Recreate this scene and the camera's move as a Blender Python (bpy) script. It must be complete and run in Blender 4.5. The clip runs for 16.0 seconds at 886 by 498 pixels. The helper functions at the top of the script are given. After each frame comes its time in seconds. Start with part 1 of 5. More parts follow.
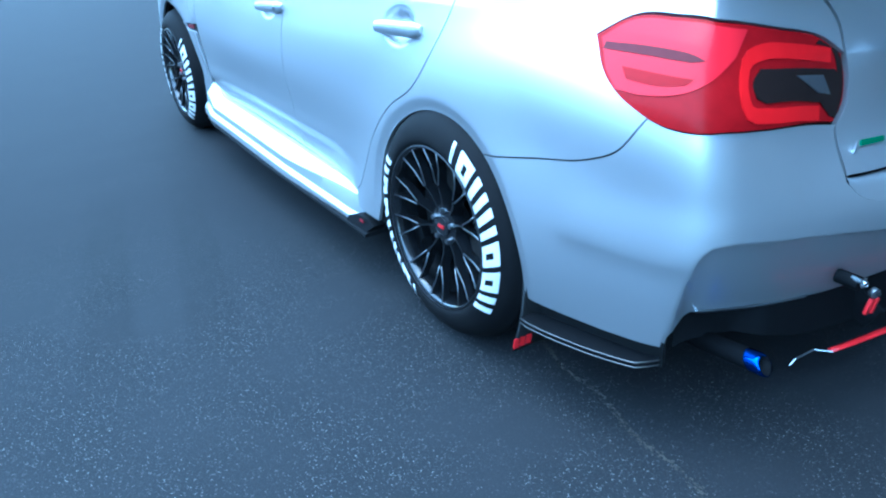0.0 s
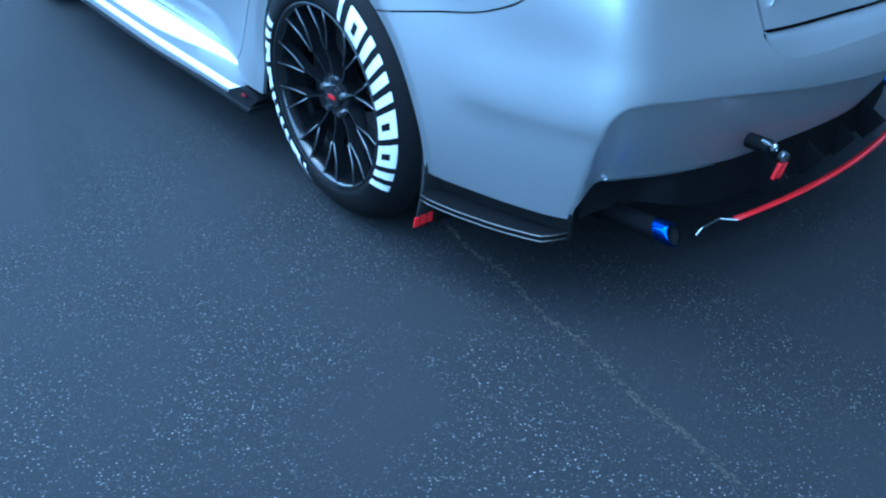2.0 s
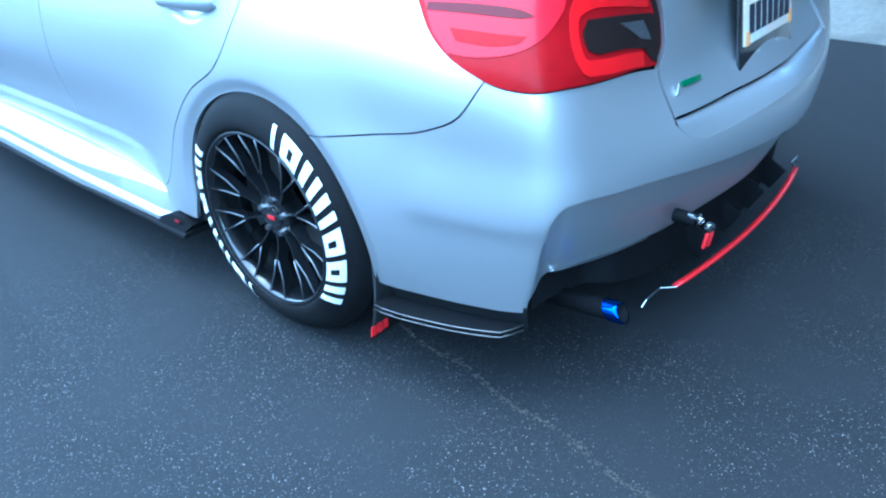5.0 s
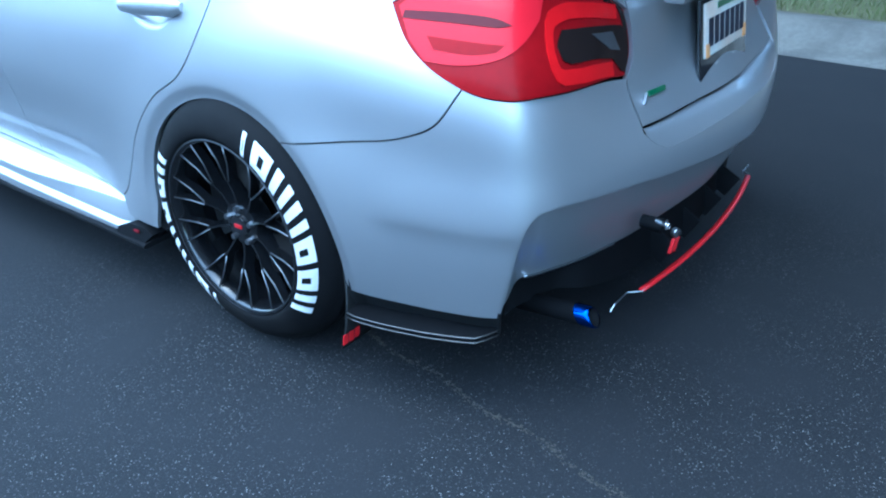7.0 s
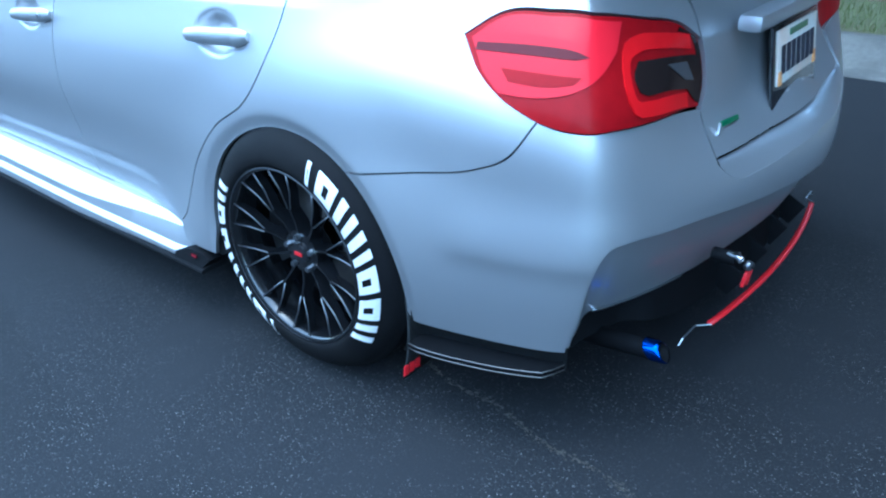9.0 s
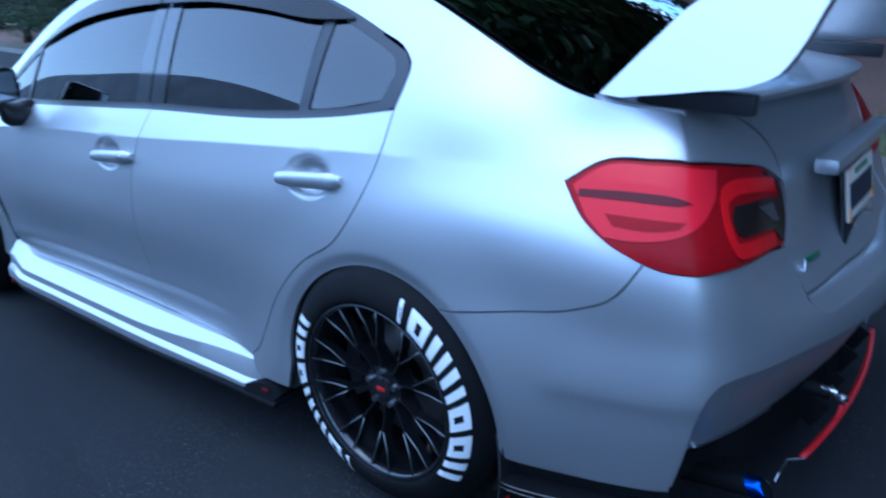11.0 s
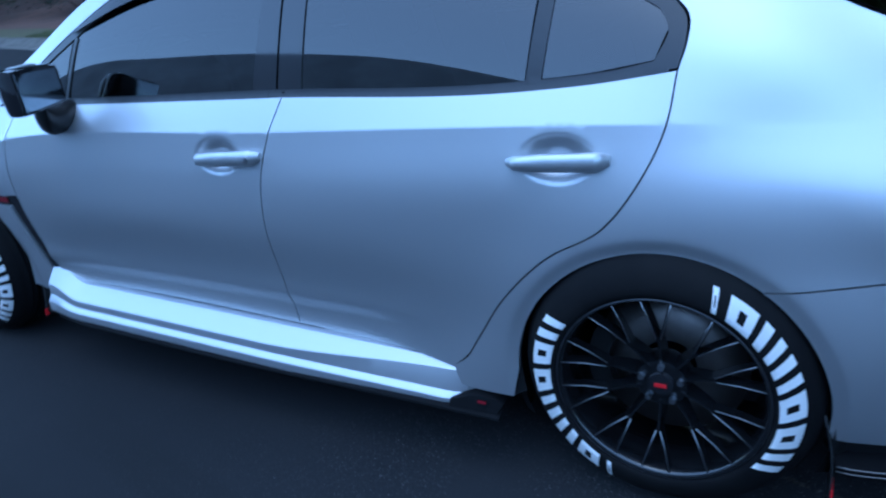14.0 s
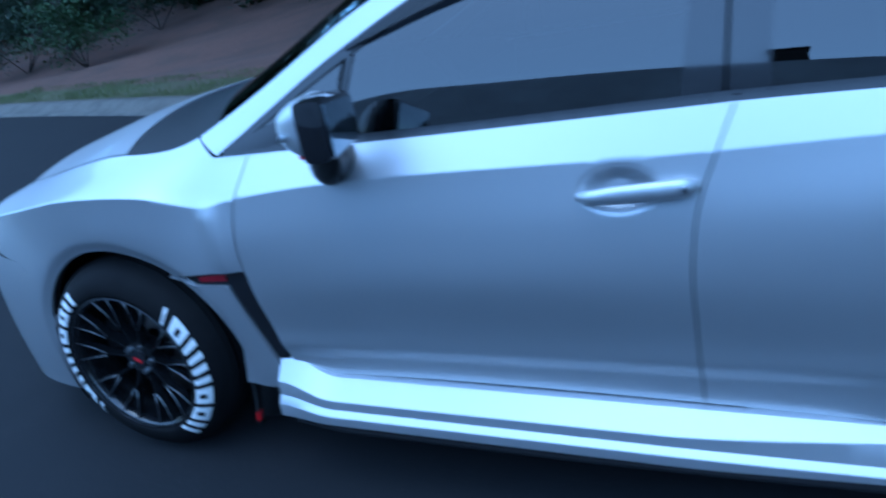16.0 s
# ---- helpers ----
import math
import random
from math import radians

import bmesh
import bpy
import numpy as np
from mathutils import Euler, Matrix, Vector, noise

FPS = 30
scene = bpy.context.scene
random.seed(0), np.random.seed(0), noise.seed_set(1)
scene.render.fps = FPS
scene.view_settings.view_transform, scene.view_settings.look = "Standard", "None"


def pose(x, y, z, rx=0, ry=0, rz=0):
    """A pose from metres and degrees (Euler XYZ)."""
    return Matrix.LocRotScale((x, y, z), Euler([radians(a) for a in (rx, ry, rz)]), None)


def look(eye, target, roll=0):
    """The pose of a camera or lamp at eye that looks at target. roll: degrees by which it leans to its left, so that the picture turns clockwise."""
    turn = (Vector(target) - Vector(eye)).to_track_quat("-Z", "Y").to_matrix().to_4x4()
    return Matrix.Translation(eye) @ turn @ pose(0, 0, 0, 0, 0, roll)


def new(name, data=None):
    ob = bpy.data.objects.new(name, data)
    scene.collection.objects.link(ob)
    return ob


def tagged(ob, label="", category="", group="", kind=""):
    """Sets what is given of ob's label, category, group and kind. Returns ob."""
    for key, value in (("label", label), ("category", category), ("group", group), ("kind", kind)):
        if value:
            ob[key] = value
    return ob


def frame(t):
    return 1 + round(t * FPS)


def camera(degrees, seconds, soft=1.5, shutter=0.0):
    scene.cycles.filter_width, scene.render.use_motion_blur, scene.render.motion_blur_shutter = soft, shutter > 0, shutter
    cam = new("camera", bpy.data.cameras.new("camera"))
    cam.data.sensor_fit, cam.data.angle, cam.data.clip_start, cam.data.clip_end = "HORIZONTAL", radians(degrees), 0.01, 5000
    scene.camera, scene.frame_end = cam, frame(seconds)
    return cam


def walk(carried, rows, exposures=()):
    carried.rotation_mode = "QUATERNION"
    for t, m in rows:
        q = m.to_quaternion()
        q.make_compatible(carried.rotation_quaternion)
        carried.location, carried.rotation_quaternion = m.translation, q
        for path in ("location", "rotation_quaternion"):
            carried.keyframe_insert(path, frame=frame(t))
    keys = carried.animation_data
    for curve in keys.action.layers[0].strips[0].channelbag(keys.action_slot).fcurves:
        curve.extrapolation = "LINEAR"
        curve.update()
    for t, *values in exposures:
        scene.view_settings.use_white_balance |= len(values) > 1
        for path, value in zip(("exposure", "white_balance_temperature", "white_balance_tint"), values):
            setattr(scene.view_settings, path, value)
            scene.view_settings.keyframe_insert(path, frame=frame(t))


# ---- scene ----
cam = camera(62.9, 16.0, soft=2.1, shutter=0.5)
METRES, EYE, TILT, LEAN, TURN = 8.0, 1.5, 0.0, 0.0, 0.0
EXPOSURES = [(0.0, 3.6, 4300, -14), (1.0, 3.1, 4200, -12), (2.0, 3.3, 4180, -12), (2.8, 4.0, 4350, -13), (4.7, 4.0, 4450, -13), (7.0, 3.3, 4750, -9), (8.2, 3.35, 4800, -9), (10.4, 2.5, 4600, -2), (12.0, 1.7, 4400, 8), (14.0, 1.75, 4330, 0), (16.0, 1.9, 4150, -3)]
PATH = [
    (0, (-1.789, -1.514, 1.11), (-0.841, 0.019, 0.244), -2.3),
    (0.5, (-1.817, -1.454, 1.114), (-0.845, 0.066, 0.252), -3.6),
    (1, (-1.875, -1.403, 1.132), (-0.757, 0.017, 0.276), -4.0),
    (1.5, (-1.843, -1.398, 1.105), (-0.668, -0.061, 0.193), -1.3),
    (2, (-1.722, -1.439, 1.003), (-0.647, -0.178, -0.117), 0.8),
    (2.5, (-1.651, -1.487, 1.036), (-0.596, -0.205, -0.078), -3.1),
    (3, (-1.634, -1.498, 1.035), (-0.561, -0.191, -0.034), -3.4),
    (3.5, (-1.633, -1.488, 1.034), (-0.586, -0.176, -0.052), -3.8),
    (4, (-1.638, -1.483, 1.046), (-0.595, -0.17, -0.043), -5.0),
    (4.5, (-1.689, -1.432, 1.085), (-0.523, -0.188, 0.039), -5.0),
    (4.7, (-1.726, -1.403, 1.108), (-0.501, -0.183, 0.102), -4.5),
    (7, (-1.792, -1.345, 1.107), (-0.407, -0.275, 0.14), -1.7),
    (7.5, (-1.798, -1.342, 1.113), (-0.404, -0.277, 0.152), -1.3),
    (8, (-1.809, -1.346, 1.112), (-0.428, -0.236, 0.184), -1.0),
    (8.2, (-1.811, -1.336, 1.122), (-0.437, -0.218, 0.193), -1.2),
    (10.3, (-1.81, -1.143, 1.136), (-0.428, 0.05, 0.319), -6.0),
    (10.5, (-1.848, -1.13, 1.157), (-0.378, 0.005, 0.415), -5.3),
    (11, (-1.942, -1.12, 1.196), (-0.485, 0.091, 0.555), -2.9),
    (11.5, (-1.983, -1.094, 1.233), (-0.576, 0.199, 0.641), -0.6),
    (12, (-2.031, -1.073, 1.27), (-0.609, 0.211, 0.699), 0.4),
    (12.5, (-2.038, -0.992, 1.254), (-0.61, 0.235, 0.578), -1.8),
    (13, (-2.021, -0.778, 1.243), (-0.616, 0.427, 0.485), -7.5),
    (13.5, (-2.056, -0.527, 1.248), (-0.606, 0.603, 0.46), -6.0),
    (14, (-2.183, -0.298, 1.279), (-0.615, 0.644, 0.472), -7.4),
    (14.5, (-2.18, -0.039, 1.253), (-0.567, 0.839, 0.46), -9.4),
    (15, (-2.2, 0.292, 1.256), (-0.586, 1.174, 0.469), -7.6),
    (15.5, (-2.268, 0.557, 1.271), (-0.595, 1.306, 0.472), -8.7),
    (16, (-2.204, 0.901, 1.277), (-0.538, 1.723, 0.537), -11.1),
]
walk(cam, [(t, look(eye, target, roll)) for t, eye, target, roll in PATH], EXPOSURES)

# ---- world and light ----
world = bpy.data.worlds.new("world")
scene.world = world
world.use_nodes = True
wn = world.node_tree
sky = wn.nodes.new("ShaderNodeTexSky")
sky.sky_type, sky.sun_disc = "NISHITA", False
sky.sun_elevation, sky.sun_rotation = radians(78), radians(290)
sky.air_density, sky.dust_density, sky.ozone_density = 1.0, 0.8, 2.0
wn.nodes["Background"].inputs["Strength"].default_value = 0.11
wn.links.new(sky.outputs[0], wn.nodes["Background"].inputs["Color"])
sun_data = bpy.data.lights.new("sun", "SUN")
sun_data.energy, sun_data.angle, sun_data.color = 0.75, radians(160), (1, .97, .93)
sun = new("sun", sun_data)
sun.matrix_world = look((-6.8, 2.5, 34.2), (0, 0, 0))


# ---- materials ----
def material(name, color, rough=.5, metal=0.0, coat=0.0, coat_rough=.03, vary=.15, grain=60.0, bump=0.0, bump_scale=200.0, stain=0.0,
             stain_scale=2.5, dark=None, spec=.5):
    """A principled material with colour variation at two scales and fine relief."""
    mat = bpy.data.materials.new(name)
    mat.use_nodes = True
    nt = mat.node_tree
    bsdf = nt.nodes["Principled BSDF"]
    bsdf.inputs["Roughness"].default_value = rough
    bsdf.inputs["Metallic"].default_value = metal
    bsdf.inputs["Coat Weight"].default_value = coat
    bsdf.inputs["Coat Roughness"].default_value = coat_rough
    bsdf.inputs["Specular IOR Level"].default_value = spec
    co = nt.nodes.new("ShaderNodeTexCoord")
    fine = nt.nodes.new("ShaderNodeTexNoise")
    fine.inputs["Scale"].default_value, fine.inputs["Detail"].default_value = grain, 4
    broad = nt.nodes.new("ShaderNodeTexNoise")
    broad.inputs["Scale"].default_value, broad.inputs["Detail"].default_value = stain_scale, 5
    for n in (fine, broad):
        nt.links.new(co.outputs["Object"], n.inputs["Vector"])
    mix = nt.nodes.new("ShaderNodeMix")
    mix.data_type = "RGBA"
    c = Vector(color)
    mix.inputs["A"].default_value = (*(c * (1 - vary)), 1)
    mix.inputs["B"].default_value = (*(c * (1 + vary)), 1)
    nt.links.new(fine.outputs["Fac"], mix.inputs["Factor"])
    last = mix.outputs["Result"]
    if stain:
        ramp = nt.nodes.new("ShaderNodeMapRange")
        ramp.inputs["From Min"].default_value, ramp.inputs["From Max"].default_value = .42, .7
        ramp.inputs["To Max"].default_value = stain
        nt.links.new(broad.outputs["Fac"], ramp.inputs["Value"])
        mix2 = nt.nodes.new("ShaderNodeMix")
        mix2.data_type = "RGBA"
        mix2.inputs["B"].default_value = (*(Vector(dark) if dark else c * .5), 1)
        nt.links.new(ramp.outputs["Result"], mix2.inputs["Factor"])
        nt.links.new(last, mix2.inputs["A"])
        last = mix2.outputs["Result"]
    nt.links.new(last, bsdf.inputs["Base Color"])
    if bump:
        rel = nt.nodes.new("ShaderNodeTexNoise")
        rel.inputs["Scale"].default_value, rel.inputs["Detail"].default_value = bump_scale, 3
        nt.links.new(co.outputs["Object"], rel.inputs["Vector"])
        bn = nt.nodes.new("ShaderNodeBump")
        bn.inputs["Strength"].default_value, bn.inputs["Distance"].default_value = bump, .002
        nt.links.new(rel.outputs["Fac"], bn.inputs["Height"])
        nt.links.new(bn.outputs["Normal"], bsdf.inputs["Normal"])
    return mat


def glass_material(name, color, ior=1.5):
    """Thin tinted glass: light passes straight through it, tinted, and it mirrors by Fresnel."""
    mat = bpy.data.materials.new(name)
    mat.use_nodes = True
    nt = mat.node_tree
    nt.nodes.remove(nt.nodes["Principled BSDF"])
    pas = nt.nodes.new("ShaderNodeBsdfTransparent")
    pas.inputs["Color"].default_value = (*color, 1)
    glo = nt.nodes.new("ShaderNodeBsdfGlossy")
    glo.inputs["Roughness"].default_value = .0
    fre = nt.nodes.new("ShaderNodeFresnel")
    fre.inputs["IOR"].default_value = ior
    mix = nt.nodes.new("ShaderNodeMixShader")
    nt.links.new(fre.outputs[0], mix.inputs[0])
    nt.links.new(pas.outputs[0], mix.inputs[1])
    nt.links.new(glo.outputs[0], mix.inputs[2])
    nt.links.new(mix.outputs[0], nt.nodes["Material Output"].inputs["Surface"])
    return mat


PAINT = material("silver_paint", (.53, .54, .555), .45, .80, .5, .04, .04, 900, .06, 1500)
BLACK = material("black_plastic", (.008, .0085, .009), .42, bump=.15, bump_scale=700)
GLOSS = material("gloss_black", (.012, .012, .014), .08, coat=.5)
TRIM = material("trim_rubber", (.02, .021, .024), .35)
DARK = material("dark_inner", (.006, .006, .007), .8)
RUBBER = material("tyre_rubber", (.0055, .0055, .0062), .75, spec=.12, vary=.25, bump=.3, bump_scale=300, stain=.5, dark=(.012, .0118, .0115), stain_scale=7)
RIM = material("rim_black", (.008, .0085, .010), .22, .3, .8, .06)
# pale metal for the glints painted along the black spokes
EDGE_GLINT = material("edge_glint", (.34, .345, .36), .3, .9)
DISC = material("brake_steel", (.18, .17, .16), .4, .9)
WHITE = material("tyre_white", (.78, .78, .77), .55, vary=.06, stain=.25, dark=(.5, .5, .48), stain_scale=9)
RED = material("red_plastic", (.55, .012, .02), .35)
LENS = material("red_lens", (.62, .004, .010), .4, coat=.05, spec=.1, coat_rough=.05, vary=.12, grain=25)
LENS_DEEP = material("deep_red_lens", (.26, .002, .006), .4, coat=.06, spec=.1, vary=.2, grain=40)
# paler red of the upper lens carries its sky reflection in the colour
LENS_SKY = material("sky_pale_red_lens", (.58, .010, .024), .3, coat=.10, spec=.15, vary=.06, grain=25)
SMOKE = material("smoked_lens", (.016, .010, .009), .18, coat=0, spec=.3)
LAMP_GREY = material("lamp_reflector", (.14, .14, .15), .3, .6)
RIM_LIP = material("rim_lip", (.075, .077, .083), .3, .8)
CHROME = material("chrome", (.8, .8, .82), .08, 1.0)
SATIN = material("satin_metal", (.5, .52, .55), .3, 1.0)
GREEN = material("green_badge", (.02, .13, .05), .3, coat=.6)
BURNT = material("burnt_blue_tip", (.008, .065, .36), .06, 1.0)
PLATE = material("plate_white", (.68, .68, .62), .4, stain=.4, dark=(.75, .35, .12), stain_scale=8)
INK = material("plate_ink", (.012, .014, .03), .5)
PINK = material("plate_band", (.75, .38, .14), .5)
CLOTH = material("seat_cloth", (.018, .018, .02), .9, bump=.4, bump_scale=400)
TINT = glass_material("tinted_glass", (.03, .033, .038), 1.9)
DEEP_TINT = glass_material("rear_glass", (.035, .04, .05), 1.14)
MIRROR = material("mirror_glass", (.30, .33, .36), .10, 1.0)
CONCRETE = material("concrete", (.11, .104, .09), .85, vary=.35, grain=30, bump=.8, bump_scale=50, stain=.85, dark=(.055, .052, .045), stain_scale=3.2)
TAR = material("seam_tar", (.044, .039, .031), .9, vary=.5, grain=30)
UNDER = material("underbody_black", (.005, .0052, .006), .7, spec=.1, vary=.3, grain=40)
DEEP_RED = material("deep_red_badge", (.16, .006, .014), .35)
LENS_DARK = material("dark_red_lens", (.085, .003, .006), .3, spec=.2)


# ---- car body: plan line and section lines ----
def spline(knots):
    """A smooth curve through (u, value) knots."""
    ks = np.array(sorted(knots), float)
    u, p = ks[:, 0], ks[:, 1]
    h = np.diff(u)
    s = np.diff(p) / h
    m = np.empty_like(p)
    m[0], m[-1] = s[0], s[-1]
    m[1:-1] = (s[:-1] * h[1:] + s[1:] * h[:-1]) / (h[:-1] + h[1:])

    def f(x):
        x = np.clip(np.asarray(x, float), u[0], u[-1])
        i = np.clip(np.searchsorted(u, x) - 1, 0, len(h) - 1)
        q = (x - u[i]) / h[i]
        a, b = 1 - q, q
        return (p[i] * a * a * (1 + 2 * b) + m[i] * h[i] * b * a * a
                + p[i + 1] * b * b * (1 + 2 * a) - m[i + 1] * h[i] * a * b * b)
    return f


# plan outline of the left half: u runs from the middle of the rear (-1.57) along the side (u = y) to the nose
plan_x = spline([(-1.97, .40), (-1.57, 0), (-1.22, -.36), (-1.05, -.532), (-.93, -.645), (-.84, -.7185), (-.76, -.769), (-.69, -.796), (-.58, -.82), (-.49, -.834), (-.4, -.846), (.1, -.862),
                 (1, -.862), (2.1, -.866), (2.65, -.866), (3, -.845), (3.31, -.76), (3.58, -.57), (3.9, -.27), (4.16, 0), (4.5, .3)])
plan_y = spline([(-1.97, -.870), (-1.57, -.925), (-1.22, -.874), (-1.05, -.8365), (-.93, -.805), (-.84, -.773), (-.76, -.729), (-.69, -.677), (-.58, -.575), (-.49, -.4876), (-.4, -.4), (.1, .1),
                 (1, 1), (2.1, 2.1), (2.65, 2.65), (3, 3), (3.31, 3.31), (3.58, 3.5), (3.9, 3.58), (4.16, 3.59), (4.5, 3.57)])
# section lines: inset from the plan outline and height
crease_in = spline([(-1.57, .115), (-1.22, .118), (-.93, .115), (-.7, .10), (-.44, .098), (.1, .060), (1, .036), (2.1, .022), (2.24, .022), (2.5, -.004), (2.65, -.006), (3.1, .04), (4.16, .10)])
crease_up = spline([(-1.57, .80), (-.93, .84), (-.7, .865), (-.44, .878), (.1, .884), (1, .856), (2.1, .818), (2.24, .798), (2.42, .838), (2.65, .846), (3.0, .80), (3.3, .75), (4.16, .66)])
haunch_in = spline([(-1.57, .085), (-1.1, .08), (-.93, .058), (-.76, .030), (-.62, .022), (-.44, .038), (-.15, .034), (.1, .030), (.3, .024), (.42, .020), (.6, .015), (1, .011), (2.1, .009), (2.3, .012), (2.5, .0), (3, .02), (4.16, .05)])
haunch_up = spline([(-1.57, .69), (-1.1, .70), (-.93, .728), (-.76, .735), (-.62, .742), (-.44, .785), (-.15, .785), (.1, .778), (.3, .772), (.42, .76), (1, .72), (2.1, .71), (2.65, .72), (3, .70), (4.16, .60)])
LINES = [
    (spline([(-1.57, .08), (-.9, .06), (-.5, .045), (-.2, .03), (.3, .0), (.45, -.008), (.62, .026), (.8, .046), (1, .048), (2.0, .046), (2.2, .035), (3, .02), (4.16, .05)]),
     spline([(-1.57, .18), (-.5, .16), (.4, .16), (2.2, .16), (3, .14), (4.16, .14)])),
    (spline([(-1.57, .015), (-.9, .012), (-.5, .003), (-.25, .001), (.3, .005), (.48, .011), (.7, .027), (1, .034), (2, .034), (2.2, .026), (3, .01), (4.16, 0)]),
     spline([(-1.57, .43), (-.9, .455), (-.5, .455), (-.2, .43), (.5, .385), (2.1, .385), (3, .40), (4.16, .42)])),
    (spline([(-1.57, .012), (-.9, .010), (-.6, .008), (-.3, .012), (.1, .011), (.6, .006), (1, .003), (1.9, .003), (2.1, .008), (3, .012), (4.16, .02)]),
     spline([(-1.57, .56), (-.9, .57), (-.3, .61), (.4, .60), (2.1, .60), (3, .60), (4.16, .55)])),
    (haunch_in, haunch_up),
    (lambda u: crease_in(u) - .020 * (crease_in(u) - haunch_in(u)) / (crease_up(u) - haunch_up(u)), lambda u: crease_up(u) - .020),
    (crease_in, crease_up),
    (spline([(-1.57, .17), (-.93, .17), (-.7, .155), (-.44, .155), (-.15, .122), (.1, .106), (1, .078), (2.1, .088), (2.65, .10), (3.1, .13), (4.16, .20)]),
     spline([(-1.57, .94), (-.93, .935), (-.7, .935), (-.44, .96), (-.15, .985), (.1, .965), (1, .938), (2.1, .908), (2.65, .885), (3.1, .82), (4.16, .72)])),
    (spline([(-1.57, .22), (-.93, .22), (-.7, .20), (-.46, .18), (-.325, .21), (-.16, .245), (.12, .29), (.6, .275), (1.07, .262), (1.395, .245), (1.74, .20), (2.07, .16), (2.3, .14), (2.65, .16), (3.1, .21), (4.16, .32)]),
     spline([(-1.57, 1.0), (-.93, .985), (-.7, .985), (-.46, 1.015), (-.325, 1.06), (-.16, 1.136), (.12, 1.258), (.35, 1.32), (.6, 1.352), (1.07, 1.362), (1.395, 1.32), (1.74, 1.208), (2.07, 1.045), (2.3, .945), (2.65, .915), (3.1, .845), (4.16, .735)])),
]
CREASE, RAIL = 5, 7
ARCHES = [(0.0, .303, .328), (2.62, .305, .382)]


def smooth(a, b, x):
    q = np.clip((x - a) / (b - a), 0, 1)
    return q * q * (3 - 2 * q)


def section(u, v):
    """Inset and height on the section line v (0 sill, 1 fold, 2 flank, 3 haunch, 5 crease, 6 belt, 7 roof rail)."""
    u, v = np.broadcast_arrays(np.asarray(u, float), np.asarray(v, float))
    d = [ln[0](u) for ln in LINES]
    z = [ln[1](u) for ln in LINES]
    outd, outz = np.zeros(u.shape), np.zeros(u.shape)
    for k in range(RAIL):
        on = (v >= k) & ((v < k + 1) | (k == RAIL - 1))
        q = np.clip(v - k, 0, 1)
        for vals, out in ((d, outd), (z, outz)):
            a, b = vals[k], vals[k + 1]
            zk = z[k + 1] - z[k]
            # slopes per height; the crease is sharp
            def slope(i, vals=vals):
                if i == 0:
                    return (vals[1] - vals[0]) / (z[1] - z[0])
                if i == RAIL:
                    return (vals[RAIL] - vals[RAIL - 1]) / (z[RAIL] - z[RAIL - 1]) * (1 + .4 * smooth(-.1, .2, u) * (1 - smooth(1.9, 2.2, u)) * (vals is d))
                lo, hi = (vals[i] - vals[i - 1]) / (z[i] - z[i - 1]), (vals[i + 1] - vals[i]) / (z[i + 1] - z[i])
                if i == CREASE + 1:
                    mid = (lo * (z[i + 1] - z[i]) + hi * (z[i] - z[i - 1])) / (z[i + 1] - z[i - 1])
                    own = (hi * .62 if vals is d else hi) if k == CREASE + 1 else lo
                    return mid + (own - mid) * smooth(-.25, .05, u) * (1 - smooth(2.15, 2.35, u))
                if i == CREASE:
                    return hi if k == CREASE else lo
                return (lo * (z[i + 1] - z[i]) + hi * (z[i] - z[i - 1])) / (z[i + 1] - z[i - 1])
            m0, m1 = slope(k) * zk, slope(k + 1) * zk
            p = 1 - q
            val = a * p * p * (1 + 2 * q) + m0 * q * p * p + b * q * q * (1 + 2 * p) - m1 * p * q * q
            out[on] = val[on]
    return outd, outz


VS = np.concatenate([np.linspace(k, k + 1, 11)[:-1] for k in range(RAIL)] + [[float(RAIL)]])


def v_at(u, z):
    """The section parameter at a height."""
    u, z = np.broadcast_arrays(np.asarray(u, float), np.asarray(z, float))
    zz = np.stack([section(u, np.full(u.shape, v))[1] for v in VS], -1)
    i = np.clip((zz < z[..., None]).sum(-1) - 1, 0, len(VS) - 2)
    lo = np.take_along_axis(zz, i[..., None], -1)[..., 0]
    hi = np.take_along_axis(zz, i[..., None] + 1, -1)[..., 0]
    return VS[i] + (VS[i + 1] - VS[i]) * np.clip((z - lo) / np.maximum(hi - lo, 1e-6), -.5, 1.5)


def flare(u, z):
    """How far the wheel arches swell out of the flank."""
    out = np.zeros(np.shape(u))
    for yc, zc, r in ARCHES:
        dist = np.hypot(u - yc, z - zc) - r
        low = smooth(.16, .32, z)
        out = out + low * (.008 * (1 - smooth(.02, .20, dist)) - .009 * (1 - smooth(.0, .038, dist)))
    return out


def shell(u, z, out=0.0):
    """Points of the left flank at plan position u and height z, moved outward by out."""
    u, z = np.broadcast_arrays(np.asarray(u, float), np.asarray(z, float))
    d, _ = section(u, v_at(u, z))
    e = .002 + .8 * np.clip(d, 0, .3)
    tx, ty = plan_x(u + e) - plan_x(u - e), plan_y(u + e) - plan_y(u - e)
    ln = np.hypot(tx, ty)
    nx, ny = -ty / ln, tx / ln
    off = flare(u, z) - d + out
    return np.stack([plan_x(u) + nx * off, plan_y(u) + ny * off, z], -1)
# ---- end of the body lines ----


# ---- mesh helpers ----
from mathutils.geometry import delaunay_2d_cdt

FLIP = Matrix.Diagonal((-1, 1, 1, 1))


